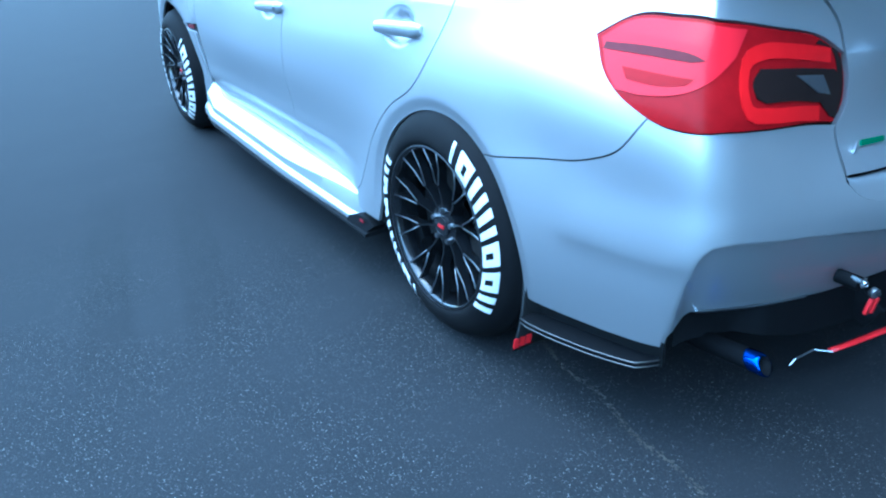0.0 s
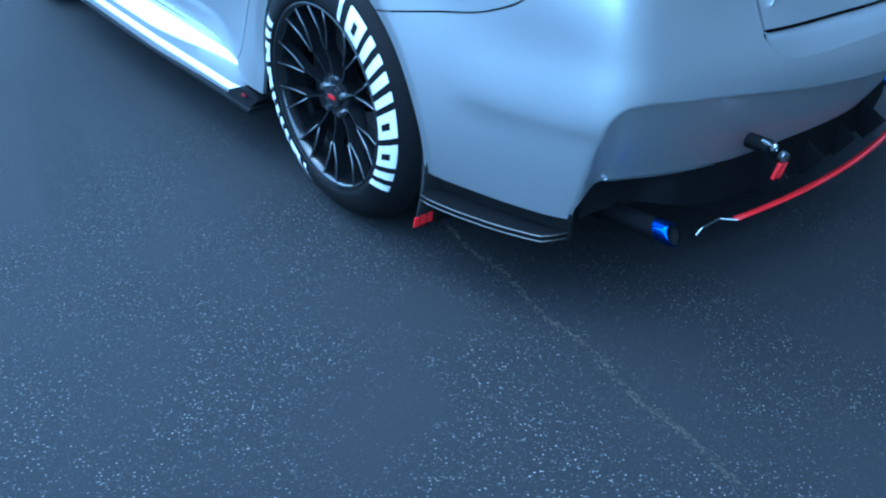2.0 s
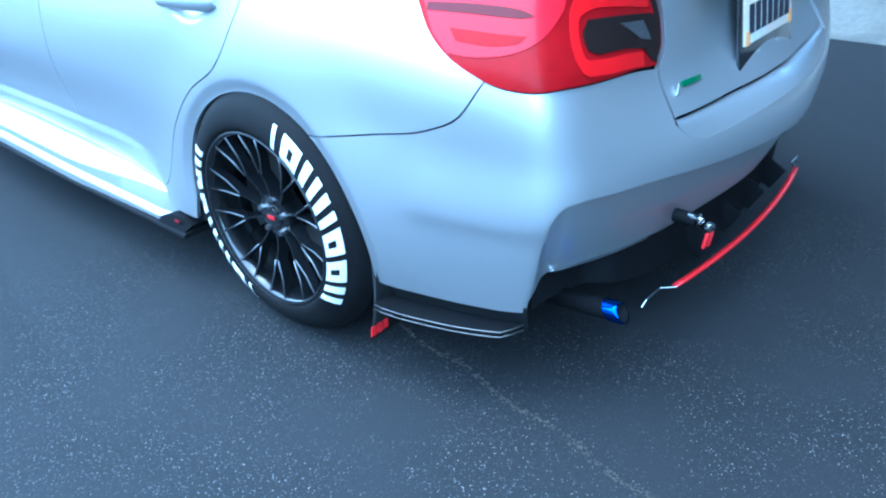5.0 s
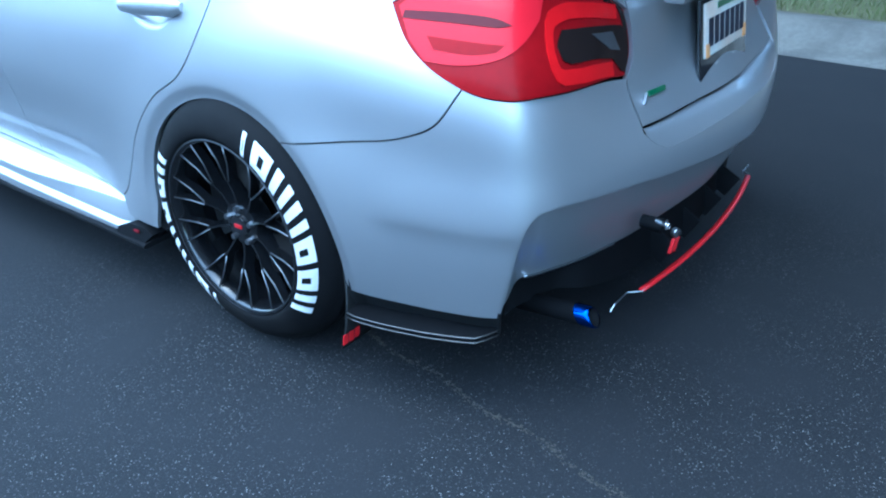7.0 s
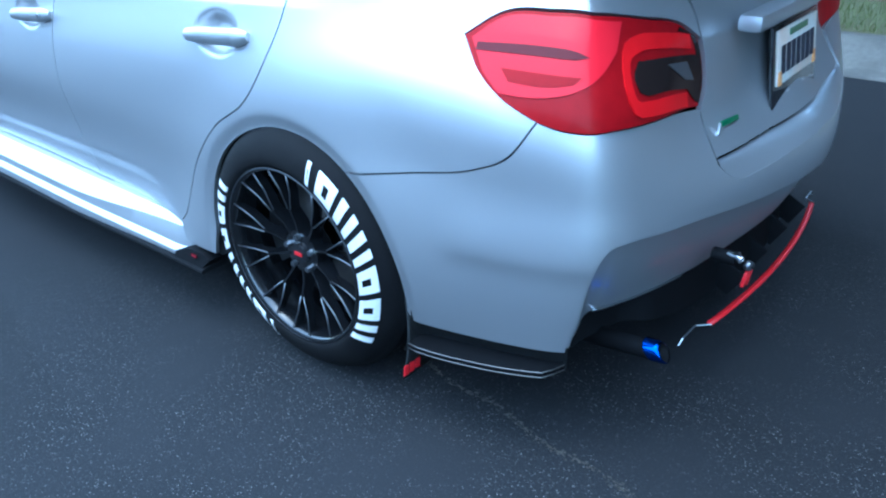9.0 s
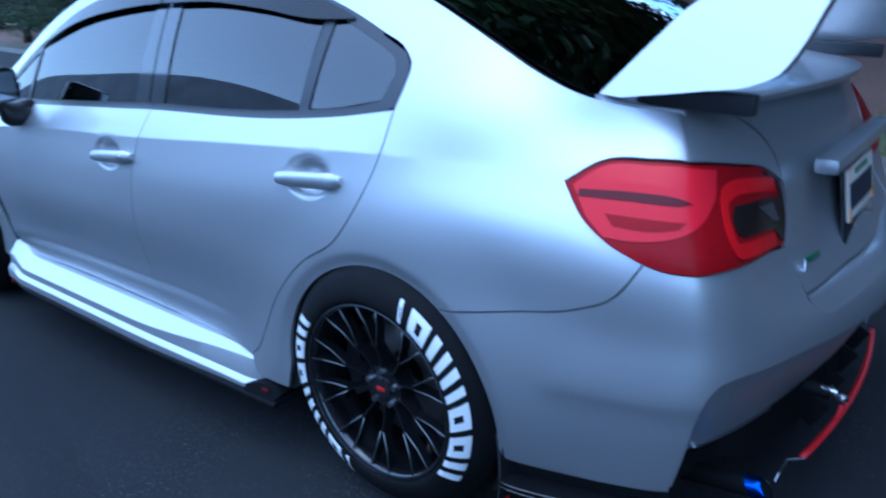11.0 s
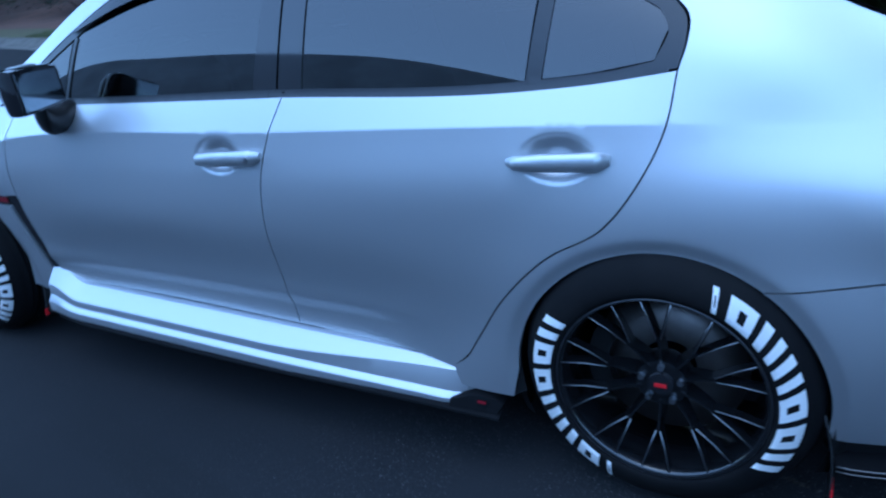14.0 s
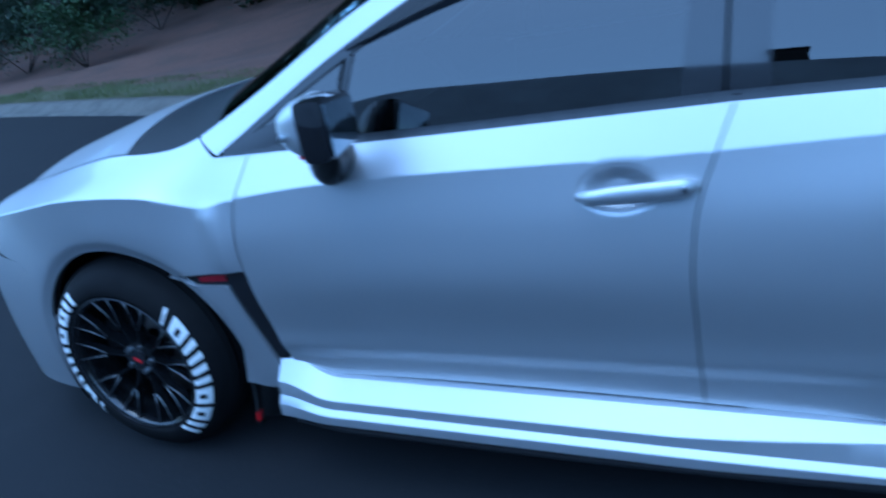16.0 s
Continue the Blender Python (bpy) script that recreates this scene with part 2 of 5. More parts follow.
def part(name, verts, faces, mat, parent=None, label="", smooth=True, normals=None):
    """Links verts and faces as one mesh object under a thing or under a part."""
    me = bpy.data.meshes.new(name)
    me.from_pydata([tuple(map(float, v)) for v in verts], [], [tuple(map(int, f)) for f in faces])
    me.materials.append(mat)
    me.polygons.foreach_set("use_smooth", [smooth] * len(me.polygons))
    if normals is not None:
        me.normals_split_custom_set_from_vertices([tuple(map(float, n)) for n in normals])
    ob = new(name, me)
    ob.parent = parent
    if label:
        ob["label"] = label
    return ob


def bm_part(name, bm, mat, parent=None, label="", smooth=True, bevel=0.0):
    """The same for a bmesh; bevel rounds its sharp edges."""
    if bevel:
        bmesh.ops.bevel(bm, geom=[e for e in bm.edges if e.is_manifold and e.calc_face_angle(0) > .5], offset=bevel, segments=2, profile=.6, affect="EDGES")
    bmesh.ops.recalc_face_normals(bm, faces=bm.faces)
    me = bpy.data.meshes.new(name)
    bm.to_mesh(me)
    bm.free()
    me.materials.append(mat)
    me.polygons.foreach_set("use_smooth", [smooth] * len(me.polygons))
    if smooth:
        me.set_sharp_from_angle(angle=radians(35))
    ob = new(name, me)
    ob.parent = parent
    if label:
        ob["label"] = label
    return ob


def box(bm, size, m=Matrix()):
    return bmesh.ops.create_cube(bm, size=1, matrix=m @ Matrix.Diagonal((*size, 1)))


def rod(bm, r1, r2, depth, m=Matrix(), seg=20, caps=True):
    return bmesh.ops.create_cone(bm, cap_ends=caps, segments=seg, radius1=r1, radius2=r2, depth=depth, matrix=m)


def loft(rings, closed=True, caps=True):
    """Verts and faces through a list of rings of equal length."""
    n = len(rings[0])
    verts = [p for r in rings for p in r]
    faces = []
    for i in range(len(rings) - 1):
        for j in range(n if closed else n - 1):
            k = (j + 1) % n
            faces.append((i * n + j, i * n + k, (i + 1) * n + k, (i + 1) * n + j))
    if caps and closed:
        faces += [tuple(range(n))[::-1], tuple((len(rings) - 1) * n + j for j in range(n))]
    return verts, faces


def lathe(profile, seg, axis_x=True):
    """Rings of a profile (radius, x) turned about the x axis."""
    rings = []
    for k in range(seg):
        a = 2 * math.pi * k / seg
        rings.append([(x, r * math.cos(a), r * math.sin(a)) for r, x in profile])
    n = len(profile)
    verts = [p for r in rings for p in r]
    faces = [(k * n + j, k * n + j + 1, ((k + 1) % seg) * n + j + 1, ((k + 1) % seg) * n + j) for k in range(seg) for j in range(n - 1)]
    return verts, faces


def mirrored(ob, parent=None):
    """A mirror image of a part or of its mesh for the car's other side."""
    me = ob.data.copy()
    me.transform(FLIP)
    me.flip_normals()
    twin = new(ob.name.split(".")[0], me)
    twin.parent = parent or ob.parent
    for key in ("label",):
        if key in ob:
            twin[key] = ob[key]
    return twin


def through_points(pts, step=.012):
    """A smooth open line through points (u, z), evenly sampled."""
    pts = np.array(pts, float)
    if len(pts) == 2:
        n = max(2, int(np.hypot(*(pts[1] - pts[0])) / step) + 1)
        return [tuple(p) for p in pts[0] + (pts[1] - pts[0]) * np.linspace(0, 1, n)[:, None]]
    t = np.concatenate([[0], np.cumsum(np.hypot(*np.diff(pts, axis=0).T))])
    fx, fy = spline(list(zip(t, pts[:, 0]))), spline(list(zip(t, pts[:, 1])))
    s = np.linspace(0, t[-1], max(3, int(t[-1] / step) + 1))
    return list(zip(fx(s), fy(s)))


def outline(*runs):
    """A closed outline from runs of points; each run is a smooth line of its own, and gaps between runs are straight."""
    out = []
    for run in runs:
        line = through_points(run) if len(run) > 1 else [tuple(run[0])]
        if out:
            gap = np.hypot(out[-1][0] - line[0][0], out[-1][1] - line[0][1])
            if gap > .018:
                out += through_points([out[-1], line[0]])[1:-1]
        out += [p for p in line if not out or np.hypot(out[-1][0] - p[0], out[-1][1] - p[1]) > .002]
    gap = np.hypot(out[-1][0] - out[0][0], out[-1][1] - out[0][1])
    if gap > .018:
        out += through_points([out[-1], out[0]])[1:-1]
    elif gap < .002:
        out.pop()
    return out


def inside(poly, pts):
    x, y = pts[:, 0], pts[:, 1]
    res = np.zeros(len(pts), bool)
    for (x1, y1), (x2, y2) in zip(poly, np.roll(poly, -1, 0)):
        cross = (y1 > y) != (y2 > y)
        with np.errstate(divide="ignore", invalid="ignore"):
            xi = x1 + (y - y1) * (x2 - x1) / (y2 - y1)
        res ^= cross & (x < xi)
    return res


LEVELS = np.concatenate([np.arange(0, 4, .125), [4.0, 4.4, 4.8, 5.0, 5.04, 5.1], np.arange(5.25, 7.01, .125)])


def panel(name, line, mat, parent, out=0.0, flange=.012, gap=.0019, step=.022, both=False, pair=True, label="", dents=(), fold=()):
    """A body panel: the outline (u, z) laid on the body lines, with turned-in edges. out: outward shift, a number or a function of u and z.
    both: one mesh with its mirror image; pair: a second object on the other side."""
    lift = out if callable(out) else (lambda u, z: np.full(np.shape(u), float(out)))
    poly = np.array(line, float)
    area = np.sum(poly[:, 0] * np.roll(poly[:, 1], -1) - np.roll(poly[:, 0], -1) * poly[:, 1])
    if area < 0:
        poly = poly[::-1]
    tan = np.roll(poly, -1, 0) - np.roll(poly, 1, 0)
    tan /= np.maximum(np.linalg.norm(tan, axis=1, keepdims=True), 1e-9)
    edge = poly + gap * np.stack([-tan[:, 1], tan[:, 0]], -1)
    if both:
        edge[:, 0] = np.where(np.abs(poly[:, 0] + 1.57) < 1e-6, -1.57, edge[:, 0])
        edge[:, 0] = np.where(np.abs(poly[:, 0] - 4.16) < 1e-6, 4.16, edge[:, 0])
    us = np.arange(poly[:, 0].min() + step / 2, poly[:, 0].max(), step)
    uu, vv = np.meshgrid(us, LEVELS)
    uu, vv = uu.ravel(), vv.ravel()
    pts = np.stack([uu, section(uu, vv)[1]], -1)
    for k in range(2):
        for grow in (.009, .018, .027, .036, .046, .058, .072, .09):
            ring = np.array(arch_line(k, -20, 200, grow))
            if grow == .009:
                pts = pts[np.hypot(pts[:, 0] - ARCHES[k][0], pts[:, 1] - ARCHES[k][1]) > ARCHES[k][2] + .098]
            pts = np.concatenate([pts, ring])
    for cu, cz, ru, rz in dents:
        q = np.stack(np.meshgrid(np.arange(cu - ru * 1.15, cu + ru * 1.15, .007), np.arange(cz - rz * 1.15, cz + rz * 1.15, .006)), -1).reshape(-1, 2)
        pts = pts[((pts[:, 0] - cu) / (ru * 1.2)) ** 2 + ((pts[:, 1] - cz) / (rz * 1.2)) ** 2 > 1]
        pts = np.concatenate([pts, q[((q[:, 0] - cu) / (ru * 1.15)) ** 2 + ((q[:, 1] - cz) / (rz * 1.15)) ** 2 < 1]])
    if fold:
        q = np.stack(np.meshgrid(np.arange(fold[0], fold[1], .02), np.arange(fold[2], fold[3], .009)), -1).reshape(-1, 2)
        pts = np.concatenate([pts[(pts[:, 1] < fold[2]) | (pts[:, 1] > fold[3])], q])
    pts = pts[inside(edge, pts)]
    if len(pts):
        far = np.ones(len(pts), bool)
        for i in range(0, len(edge), 50):
            far &= (np.hypot(pts[:, None, 0] - edge[None, i:i + 50, 0], pts[:, None, 1] - edge[None, i:i + 50, 1]).min(1) > .007)
        pts = pts[far]
    n = len(edge)
    allp = np.concatenate([edge, pts]) if len(pts) else edge
    res = delaunay_2d_cdt([Vector(p) for p in allp], [], [list(range(n))], 1, 1e-5)
    uv = np.array([tuple(p) for p in res[0]])
    tris = [tuple(f) for f in res[2]]

    def place(u, z):
        return shell(u, z, lift(u, z))
    verts = place(uv[:, 0], uv[:, 1])
    e = .003
    a = place(uv[:, 0] + e, uv[:, 1]) - place(uv[:, 0] - e, uv[:, 1])
    b = place(uv[:, 0], uv[:, 1] + e) - place(uv[:, 0], uv[:, 1] - e)
    nor = np.cross(b, a)
    nor /= np.linalg.norm(nor, axis=1, keepdims=True)
    if nor[:, :2].dot([1, 0]).mean() > 0 and not both:
        nor = -nor
    # faces look outward
    p = verts
    good = []
    for f in tris:
        fn = np.cross(p[f[1]] - p[f[0]], p[f[2]] - p[f[0]])
        good.append(f if fn.dot(nor[f[0]]) > 0 else f[::-1])
    base = len(verts)
    rim = [int(np.argmin(np.hypot(uv[:, 0] - q[0], uv[:, 1] - q[1]))) for q in edge]
    rim = [r for i, r in enumerate(rim) if r != rim[i - 1]]
    top = verts[rim]
    low = top - nor[rim] * flange
    k = len(rim)
    verts = np.concatenate([verts, top, low])
    normals = np.concatenate([nor, np.zeros((2 * k, 3))])
    flat = [(base + i, base + (i + 1) % k, base + k + (i + 1) % k, base + k + i) for i in range(k)]
    if both:
        for end in (-1.57, 4.16):
            flat = [f for f in flat if not all(abs(verts[i][0]) < 1e-4 for i in f)]
    faces = good + flat
    if both:
        m = len(verts)
        verts = np.concatenate([verts, verts * [-1, 1, 1]])
        normals = np.concatenate([normals, normals * [-1, 1, 1]])
        faces = faces + [tuple(i + m for i in f[::-1]) for f in faces]
    ob = part(name, verts, faces, mat, parent, label, True, normals)
    if pair and not both:
        part(name, verts * [-1, 1, 1], [f[::-1] for f in faces], mat, parent, label, True, normals * [-1, 1, 1])
    return ob


def ribbon(pts, width, step=.02):
    """The outline of a band of the given width along a line (u, z)."""
    line = np.array(through_points(pts, step))
    tan = np.gradient(line, axis=0)
    tan /= np.linalg.norm(tan, axis=1, keepdims=True)
    side = np.stack([-tan[:, 1], tan[:, 0]], -1) * width / 2
    return [tuple(p) for p in np.concatenate([line + side, (line - side)[::-1]])]


def arch_line(k, a0, a1, grow=0.0):
    yc, zc, r = ARCHES[k]
    return [(yc + (r + grow) * math.cos(a), zc + (r + grow) * math.sin(a)) for a in np.linspace(radians(a0), radians(a1), 110)]


def rail_line(u0, u1, n=30):
    us = np.linspace(u0, u1, n)
    return [(u, float(LINES[RAIL][1](u))) for u in us]


crown = spline([(-.9, .015), (-.46, .022), (-.2, .045), (.12, .065), (.6, .08), (1.3, .07), (1.74, .07), (2.3, .055), (2.7, .05), (3.5, .03)])
bow = spline([(-.9, -.17), (-.46, -.15), (.12, -.06), (.6, 0), (1.25, .10), (1.7, .15), (2.3, .20), (2.7, .17), (3.5, .10)])


def top_point(u, s, lift=0.0):
    """A point of the top skin between the two roof rails, s from -1 (left) to 1."""
    p = shell(np.abs(u) * np.sign(u), LINES[RAIL][1](u))
    w = 1 - np.abs(s) ** 2.2
    return np.stack([-p[..., 0] * s, p[..., 1] + bow(u) * w, p[..., 2] + crown(u) * w + lift], -1)


def top_panel(name, u0, u1, mat, parent, label="", edge=.985, lift=0.0, nu=24, ns=33, drop=.012):
    us, ss = np.meshgrid(np.linspace(u0, u1, nu), np.linspace(-edge, edge, ns), indexing="ij")
    p = top_point(us, ss, lift)
    verts = [tuple(q) for q in p.reshape(-1, 3)]
    faces = [(i * ns + j, i * ns + j + 1, (i + 1) * ns + j + 1, (i + 1) * ns + j) for i in range(nu - 1) for j in range(ns - 1)]
    if u1 > u0:
        faces = [f[::-1] for f in faces]
    rim = [j for j in range(ns)] + [i * ns + ns - 1 for i in range(1, nu)] + [(nu - 1) * ns + j for j in range(ns - 2, -1, -1)] + [i * ns for i in range(nu - 2, 0, -1)]
    base, k = len(verts), len(rim)
    verts += [verts[r] for r in rim] + [(verts[r][0], verts[r][1], verts[r][2] - drop) for r in rim]
    faces += [(base + i, base + (i + 1) % k, base + k + (i + 1) % k, base + k + i) for i in range(k)]
    ob = part(name, verts, faces, mat, parent, label)
    return ob


# ---- the car ----
car = tagged(new("car"), "silver sports sedan with black wheels and white tyre marks", "car")

BELT = [(2.19, .909), (1.66, .921), (.98, .938), (.29, .947), (.148, .958), (-.006, .978)]
DLO_TOP = [(-.006, .978), (-.018, 1.03), (-.016, 1.07), (.012, 1.1), (.093, 1.14), (.234, 1.2), (.382, 1.247), (.611, 1.29), (.96, 1.302), (1.179, 1.29), (1.528, 1.233), (1.806, 1.117), (2.19, .909)]
REAR_EDGE = [(-.006, .978), (.005, .88), (.05, .773), (.121, .677), (.24, .603), (.352, .488), (.432, .363), (.468, .308), (.51, .2743)]
B_EDGE = [(.955, .938), (.99, .85), (1.024, .75), (1.038, .638), (1.038, .5), (1.033, .2837)]
FRONT_EDGE = [(2.085, .911), (2.117, .818), (2.142, .7), (2.14, .61), (2.09, .335)]
TAIL_FRONT = [(-.634, .740), (-.557, .773), (-.505, .808), (-.455, .864)]
TAIL_TOP = [(-.455, .864), (-.518, .900), (-.63, .907), (-.77, .902), (-.90, .894), (-1.0, .879), (-1.11, .853), (-1.155, .822)]
TAIL_REAR = [(-1.155, .822), (-1.163, .78), (-1.158, .73), (-1.13, .698)]
TAIL_LOW = [(-1.13, .698), (-1.06, .708), (-.91, .719), (-.82, .724), (-.73, .724), (-.67, .731), (-.634, .740)]
SEAM = [(-.1881, .5717), (-.28, .590), (-.366, .607), (-.51, .637), (-.578, .668), (-.634, .740)]

# flank
quarter = panel("quarter_panel", outline(SEAM, TAIL_FRONT, TAIL_TOP, [(-1.155, .822), (-1.15, .87), (-1.125, .915), (-1.08, .955), (-1.03, .98)],
                rail_line(-1.02, 2.26), [(2.26, float(LINES[RAIL][1](2.26)) - .01), (2.19, .909)], DLO_TOP[::-1], REAR_EDGE, [(.51, .2743), (.50, .222)],
                [(.50, .222), (.345, .222)], arch_line(0, 0, 125)), PAINT, car, label="silver painted quarter panel with roof rail")
CUP_R, CUP_F = (.220, .816, .090, .056), (1.172, .793, .090, .054)


def door_fold(u, z):
    """The soft fold along the foot of the doors."""
    d = z - .396
    return (.005 * np.where(d > 0, np.exp(-(d / .036) ** 2), 1) - .010 * smooth(0, .05, -d)) * smooth(.50, .80, u)


def cup(spec):
    cu, cz, ru, rz = spec
    return lambda u, z: door_fold(u, z) - .028 * (1 - smooth(.22, 1.0, np.hypot((u - cu) / ru, (z - cz) / rz)))


rear_door = panel("rear_door", outline(REAR_EDGE, [(.51, .2743), (.62, .2763), (1.035, .2837)], B_EDGE[::-1], [(.955, .938), (.29, .947), (.148, .958), (-.006, .978)]), PAINT, car, out=cup(CUP_R), dents=(CUP_R,), fold=(.3, 1.06, .305, .50))
front_door = panel("front_door", outline(B_EDGE, [(1.035, .2837), (1.6, .294), (2.075, .299)], [(2.075, .31)], FRONT_EDGE[::-1], [(2.085, .911), (1.66, .921), (.955, .938)]), PAINT, car, out=cup(CUP_F), dents=(CUP_F,), fold=(1.0, 2.16, .305, .50))
def fender_ridge(u, z):
    """A ridge between the front arch and the vent, rising to the crease."""
    mid = 2.195 + .10 * np.clip(z - .62, 0, 1)
    return .013 * np.exp(-((u - mid) / .034) ** 2) * smooth(.56, .66, z) * (1 - smooth(.76, .83, z))


fender = panel("front_fender", outline(FRONT_EDGE[:4], [(2.142, .622), (2.405, .605)], [(2.33, .584), (2.215, .58)], [(2.21, .575), (2.128, .32)], [(2.128, .30), (2.16, .25)], [(2.18, .25), (2.27, .26)],
               arch_line(1, 170, 18), [(2.97, .43), (3.0, .60)], [(3.03, .62), (3.28, .70), (3.42, .79)], rail_line(3.40, 2.27), [(2.2, .909), (2.085, .911)]), PAINT, car, out=fender_ridge)
vent = panel("fender_vent", outline([(2.146, .62), (2.40, .604)], [(2.335, .584), (2.22, .579)], [(2.216, .575), (2.13, .325)], [(2.095, .338), (2.142, .6)]), GLOSS, car, out=-.008, label="black slatted fender vent")
panel("vent_badge", outline([(2.21, .614), (2.30, .608)], [(2.30, .591), (2.21, .591)]), DEEP_RED, car, out=-.005, flange=.003, label="small red fender badge")


def bumper_out(u, z):
    """A soft fold along the bumper's side."""
    d = z - .475
    ridge = np.where(d > 0, np.exp(-(d / .07) ** 2), np.exp(-(d / .028) ** 2))
    return .006 * ridge * smooth(-.40, -.50, u) * (1 - smooth(.54, .60, z))


NOTCH = [(-.712, .262), (-.735, .34), (-.768, .455), (-.786, .49), (-.812, .512)]
NOTCH_TOP = [(-.812, .512), (-.86, .518), (-.95, .514), (-1.1, .504), (-1.2, .492), (-1.4, .478), (-1.57, .474)]
ledge_z = spline([(-1.57, .572), (-1.4, .563), (-1.25, .556), (-1.18, .560), (-1.14, .580), (-1.122, .600)])
trunk_z = spline([(-1.57, .606), (-1.3, .602), (-1.122, .606)])
LEDGE = [(u, float(ledge_z(u))) for u in np.linspace(-1.57, -1.122, 40)]
bumper = panel("rear_bumper", outline(SEAM[::-1], arch_line(0, 125, 188), [(-.335, .248), (-.5, .249), (-.712, .262)], NOTCH, NOTCH_TOP, [(-1.57, .474), (-1.57, .572)], LEDGE,
               [(-1.122, .604), (-1.119, .66), (-1.122, .69)], TAIL_LOW), PAINT, car, out=bumper_out, both=True)


def edge_under(u):
    return np.interp(-np.asarray(u, float), [.712, .735, .768, .786, .812, .95, 1.1, 1.2, 1.57], [.262, .34, .455, .49, .512, .514, .504, .492, .474])


def recess_out(u, z):
    return -.014 - .26 * np.clip(edge_under(u) - z, 0, 1)


panel("bumper_recess", outline(NOTCH_TOP, [(-1.57, .474), (-1.57, .34)], [(-1.57, .34), (-1.4, .325), (-1.2, .302), (-1.07, .304), (-.92, .322), (-.80, .330), (-.76, .318), (-.722, .285)], [(-.716, .275), (-.735, .34), (-.768, .455), (-.786, .49), (-.812, .512)]),
      PAINT, car, out=recess_out, both=True, flange=.02, gap=-.004, label="recessed lower bumper panel")
panel("bumper_step", ribbon([(-.714, .27), (-.737, .34), (-.77, .453), (-.789, .487), (-.815, .508), (-.86, .514), (-.95, .511), (-1.1, .501), (-1.2, .489), (-1.4, .475), (-1.57, .471)], .016), PAINT, car, out=-.009, both=True, flange=.03)


def trunk_out(u, z):
    far = .004 + .022 * smooth(-1.15, -1.4, u)
    return -far * (1 - smooth(.74, 1.0, z))


panel("trunk_lid", outline([(u, float(trunk_z(u))) for u in np.linspace(-1.57, -1.126, 30)], [(-1.124, .66), (-1.130, .694), (-1.160, .726), (-1.166, .78)], [(-1.158, .826), (-1.153, .872), (-1.128, .918), (-1.083, .958), (-1.033, .982)],
      rail_line(-1.035, -1.57)), PAINT, car, out=trunk_out, both=True, gap=.0035, label="silver trunk lid rear face")
us = np.linspace(-1.126, -1.57, 30)[:, None]
tt = np.linspace(0, 1, 9)[None, :]
zo, zi = ledge_z(us) - .002, trunk_z(us) + .002
low, high = shell(us, zo), shell(us, zi, trunk_out(us, zi) - .010)
pts = low + (high - low) * tt[..., None] + np.array([0, 0, 1.0]) * (.006 * np.sin(tt * math.pi) - .010 * tt ** 4)[..., None]
rows = [[tuple(p) for p in r] for r in pts]
rows += [[(-p[0], p[1], p[2]) for p in r] for r in rows[-2::-1]]
vs, fs = loft(rows, False, False)
part("bumper_ledge", vs, [f[::-1] for f in fs], PAINT, car, "narrow painted ledge above the bumper")

panel("inner_shell", outline([(-1.57, .2), (-.36, .2)], arch_line(0, 190, -14, .004), [(.36, .2), (2.2, .2)], arch_line(1, 190, -14, .004), [(3.1, .2), (4.16, .2)], [(4.16, .7)], rail_line(4.14, 2.3),
      [(2.24, .90), (.98, .925), (-.03, .96)], [(-.045, 1.05), (-.03, 1.11)], [(.06, 1.15), (.382, 1.26), (.96, 1.315), (1.5, 1.25)], [(1.55, 1.255)], rail_line(1.4, -1.57)),
      DARK, car, out=lambda u, z: -.03 - .22 * (1 - smooth(-.70, -.50, u)), flange=0, both=True, step=.05, label="black inner body shell")

panel("sill_panel", outline([(.47, .285), (.60, .29), (.95, .298)], [(.95, .21), (.47, .21)]), PAINT, car, out=-.006, flange=.01, label="painted sill under the doors")

# top skin
hood = top_panel("hood", 2.565, 3.75, PAINT, car, "silver hood")
cowl = top_panel("cowl", 2.20, 2.56, BLACK, car, "black plastic cowl", lift=-.004)
windshield = top_panel("windshield", 1.27, 2.20, DEEP_TINT, car, "dark tinted windshield", edge=.94, lift=-.004)
top_panel("windshield_border", 1.262, 1.285, TRIM, car, lift=-.002, nu=4)
roof = top_panel("roof", .197, 1.258, PAINT, car, "silver roof")
rear_window = top_panel("rear_window", -.45, .115, DEEP_TINT, car, "dark rear window", edge=.965, lift=-.004)
top_panel("rear_window_border", .113, .199, TRIM, car, lift=-.003, nu=6)
deck = top_panel("trunk_deck", -.93, -.468, PAINT, car, "silver trunk deck", edge=.98)
front_bumper = panel("front_bumper", outline([(4.16, .17), (3.05, .17)], arch_line(1, -20, 16), [(2.97, .43), (3.0, .60), (3.03, .62), (3.28, .66), (3.7, .62), (4.16, .60)], [(4.16, .60), (4.16, .17)]), PAINT, car, both=True)
panel("headlight", outline([(3.06, .635), (3.28, .70), (3.42, .785)], [(3.55, .77), (3.72, .66)], [(3.68, .635), (3.3, .66)]), SMOKE, car, label="headlight with dark lens")
panel("grille", outline([(3.72, .66), (3.6, .76), (4.16, .715)], [(4.16, .715), (4.16, .61)], [(4.16, .61), (3.74, .63)]), BLACK, car, out=-.02, both=True)

# windows
top_fn = spline([(p[0], p[1]) for p in DLO_TOP[4:]])
belt_fn = spline(BELT)


def pane(u0b, u0t, u1b, u1t, inset=.018):
    """A window pane between two slanted edges, given by their foot and head."""
    ub, ut = np.linspace(u0b, u1b, 20), np.linspace(u1t, u0t, 24)
    return outline([(u, float(belt_fn(u)) + inset * .8) for u in ub], [(u, float(top_fn(u)) - inset) for u in ut])


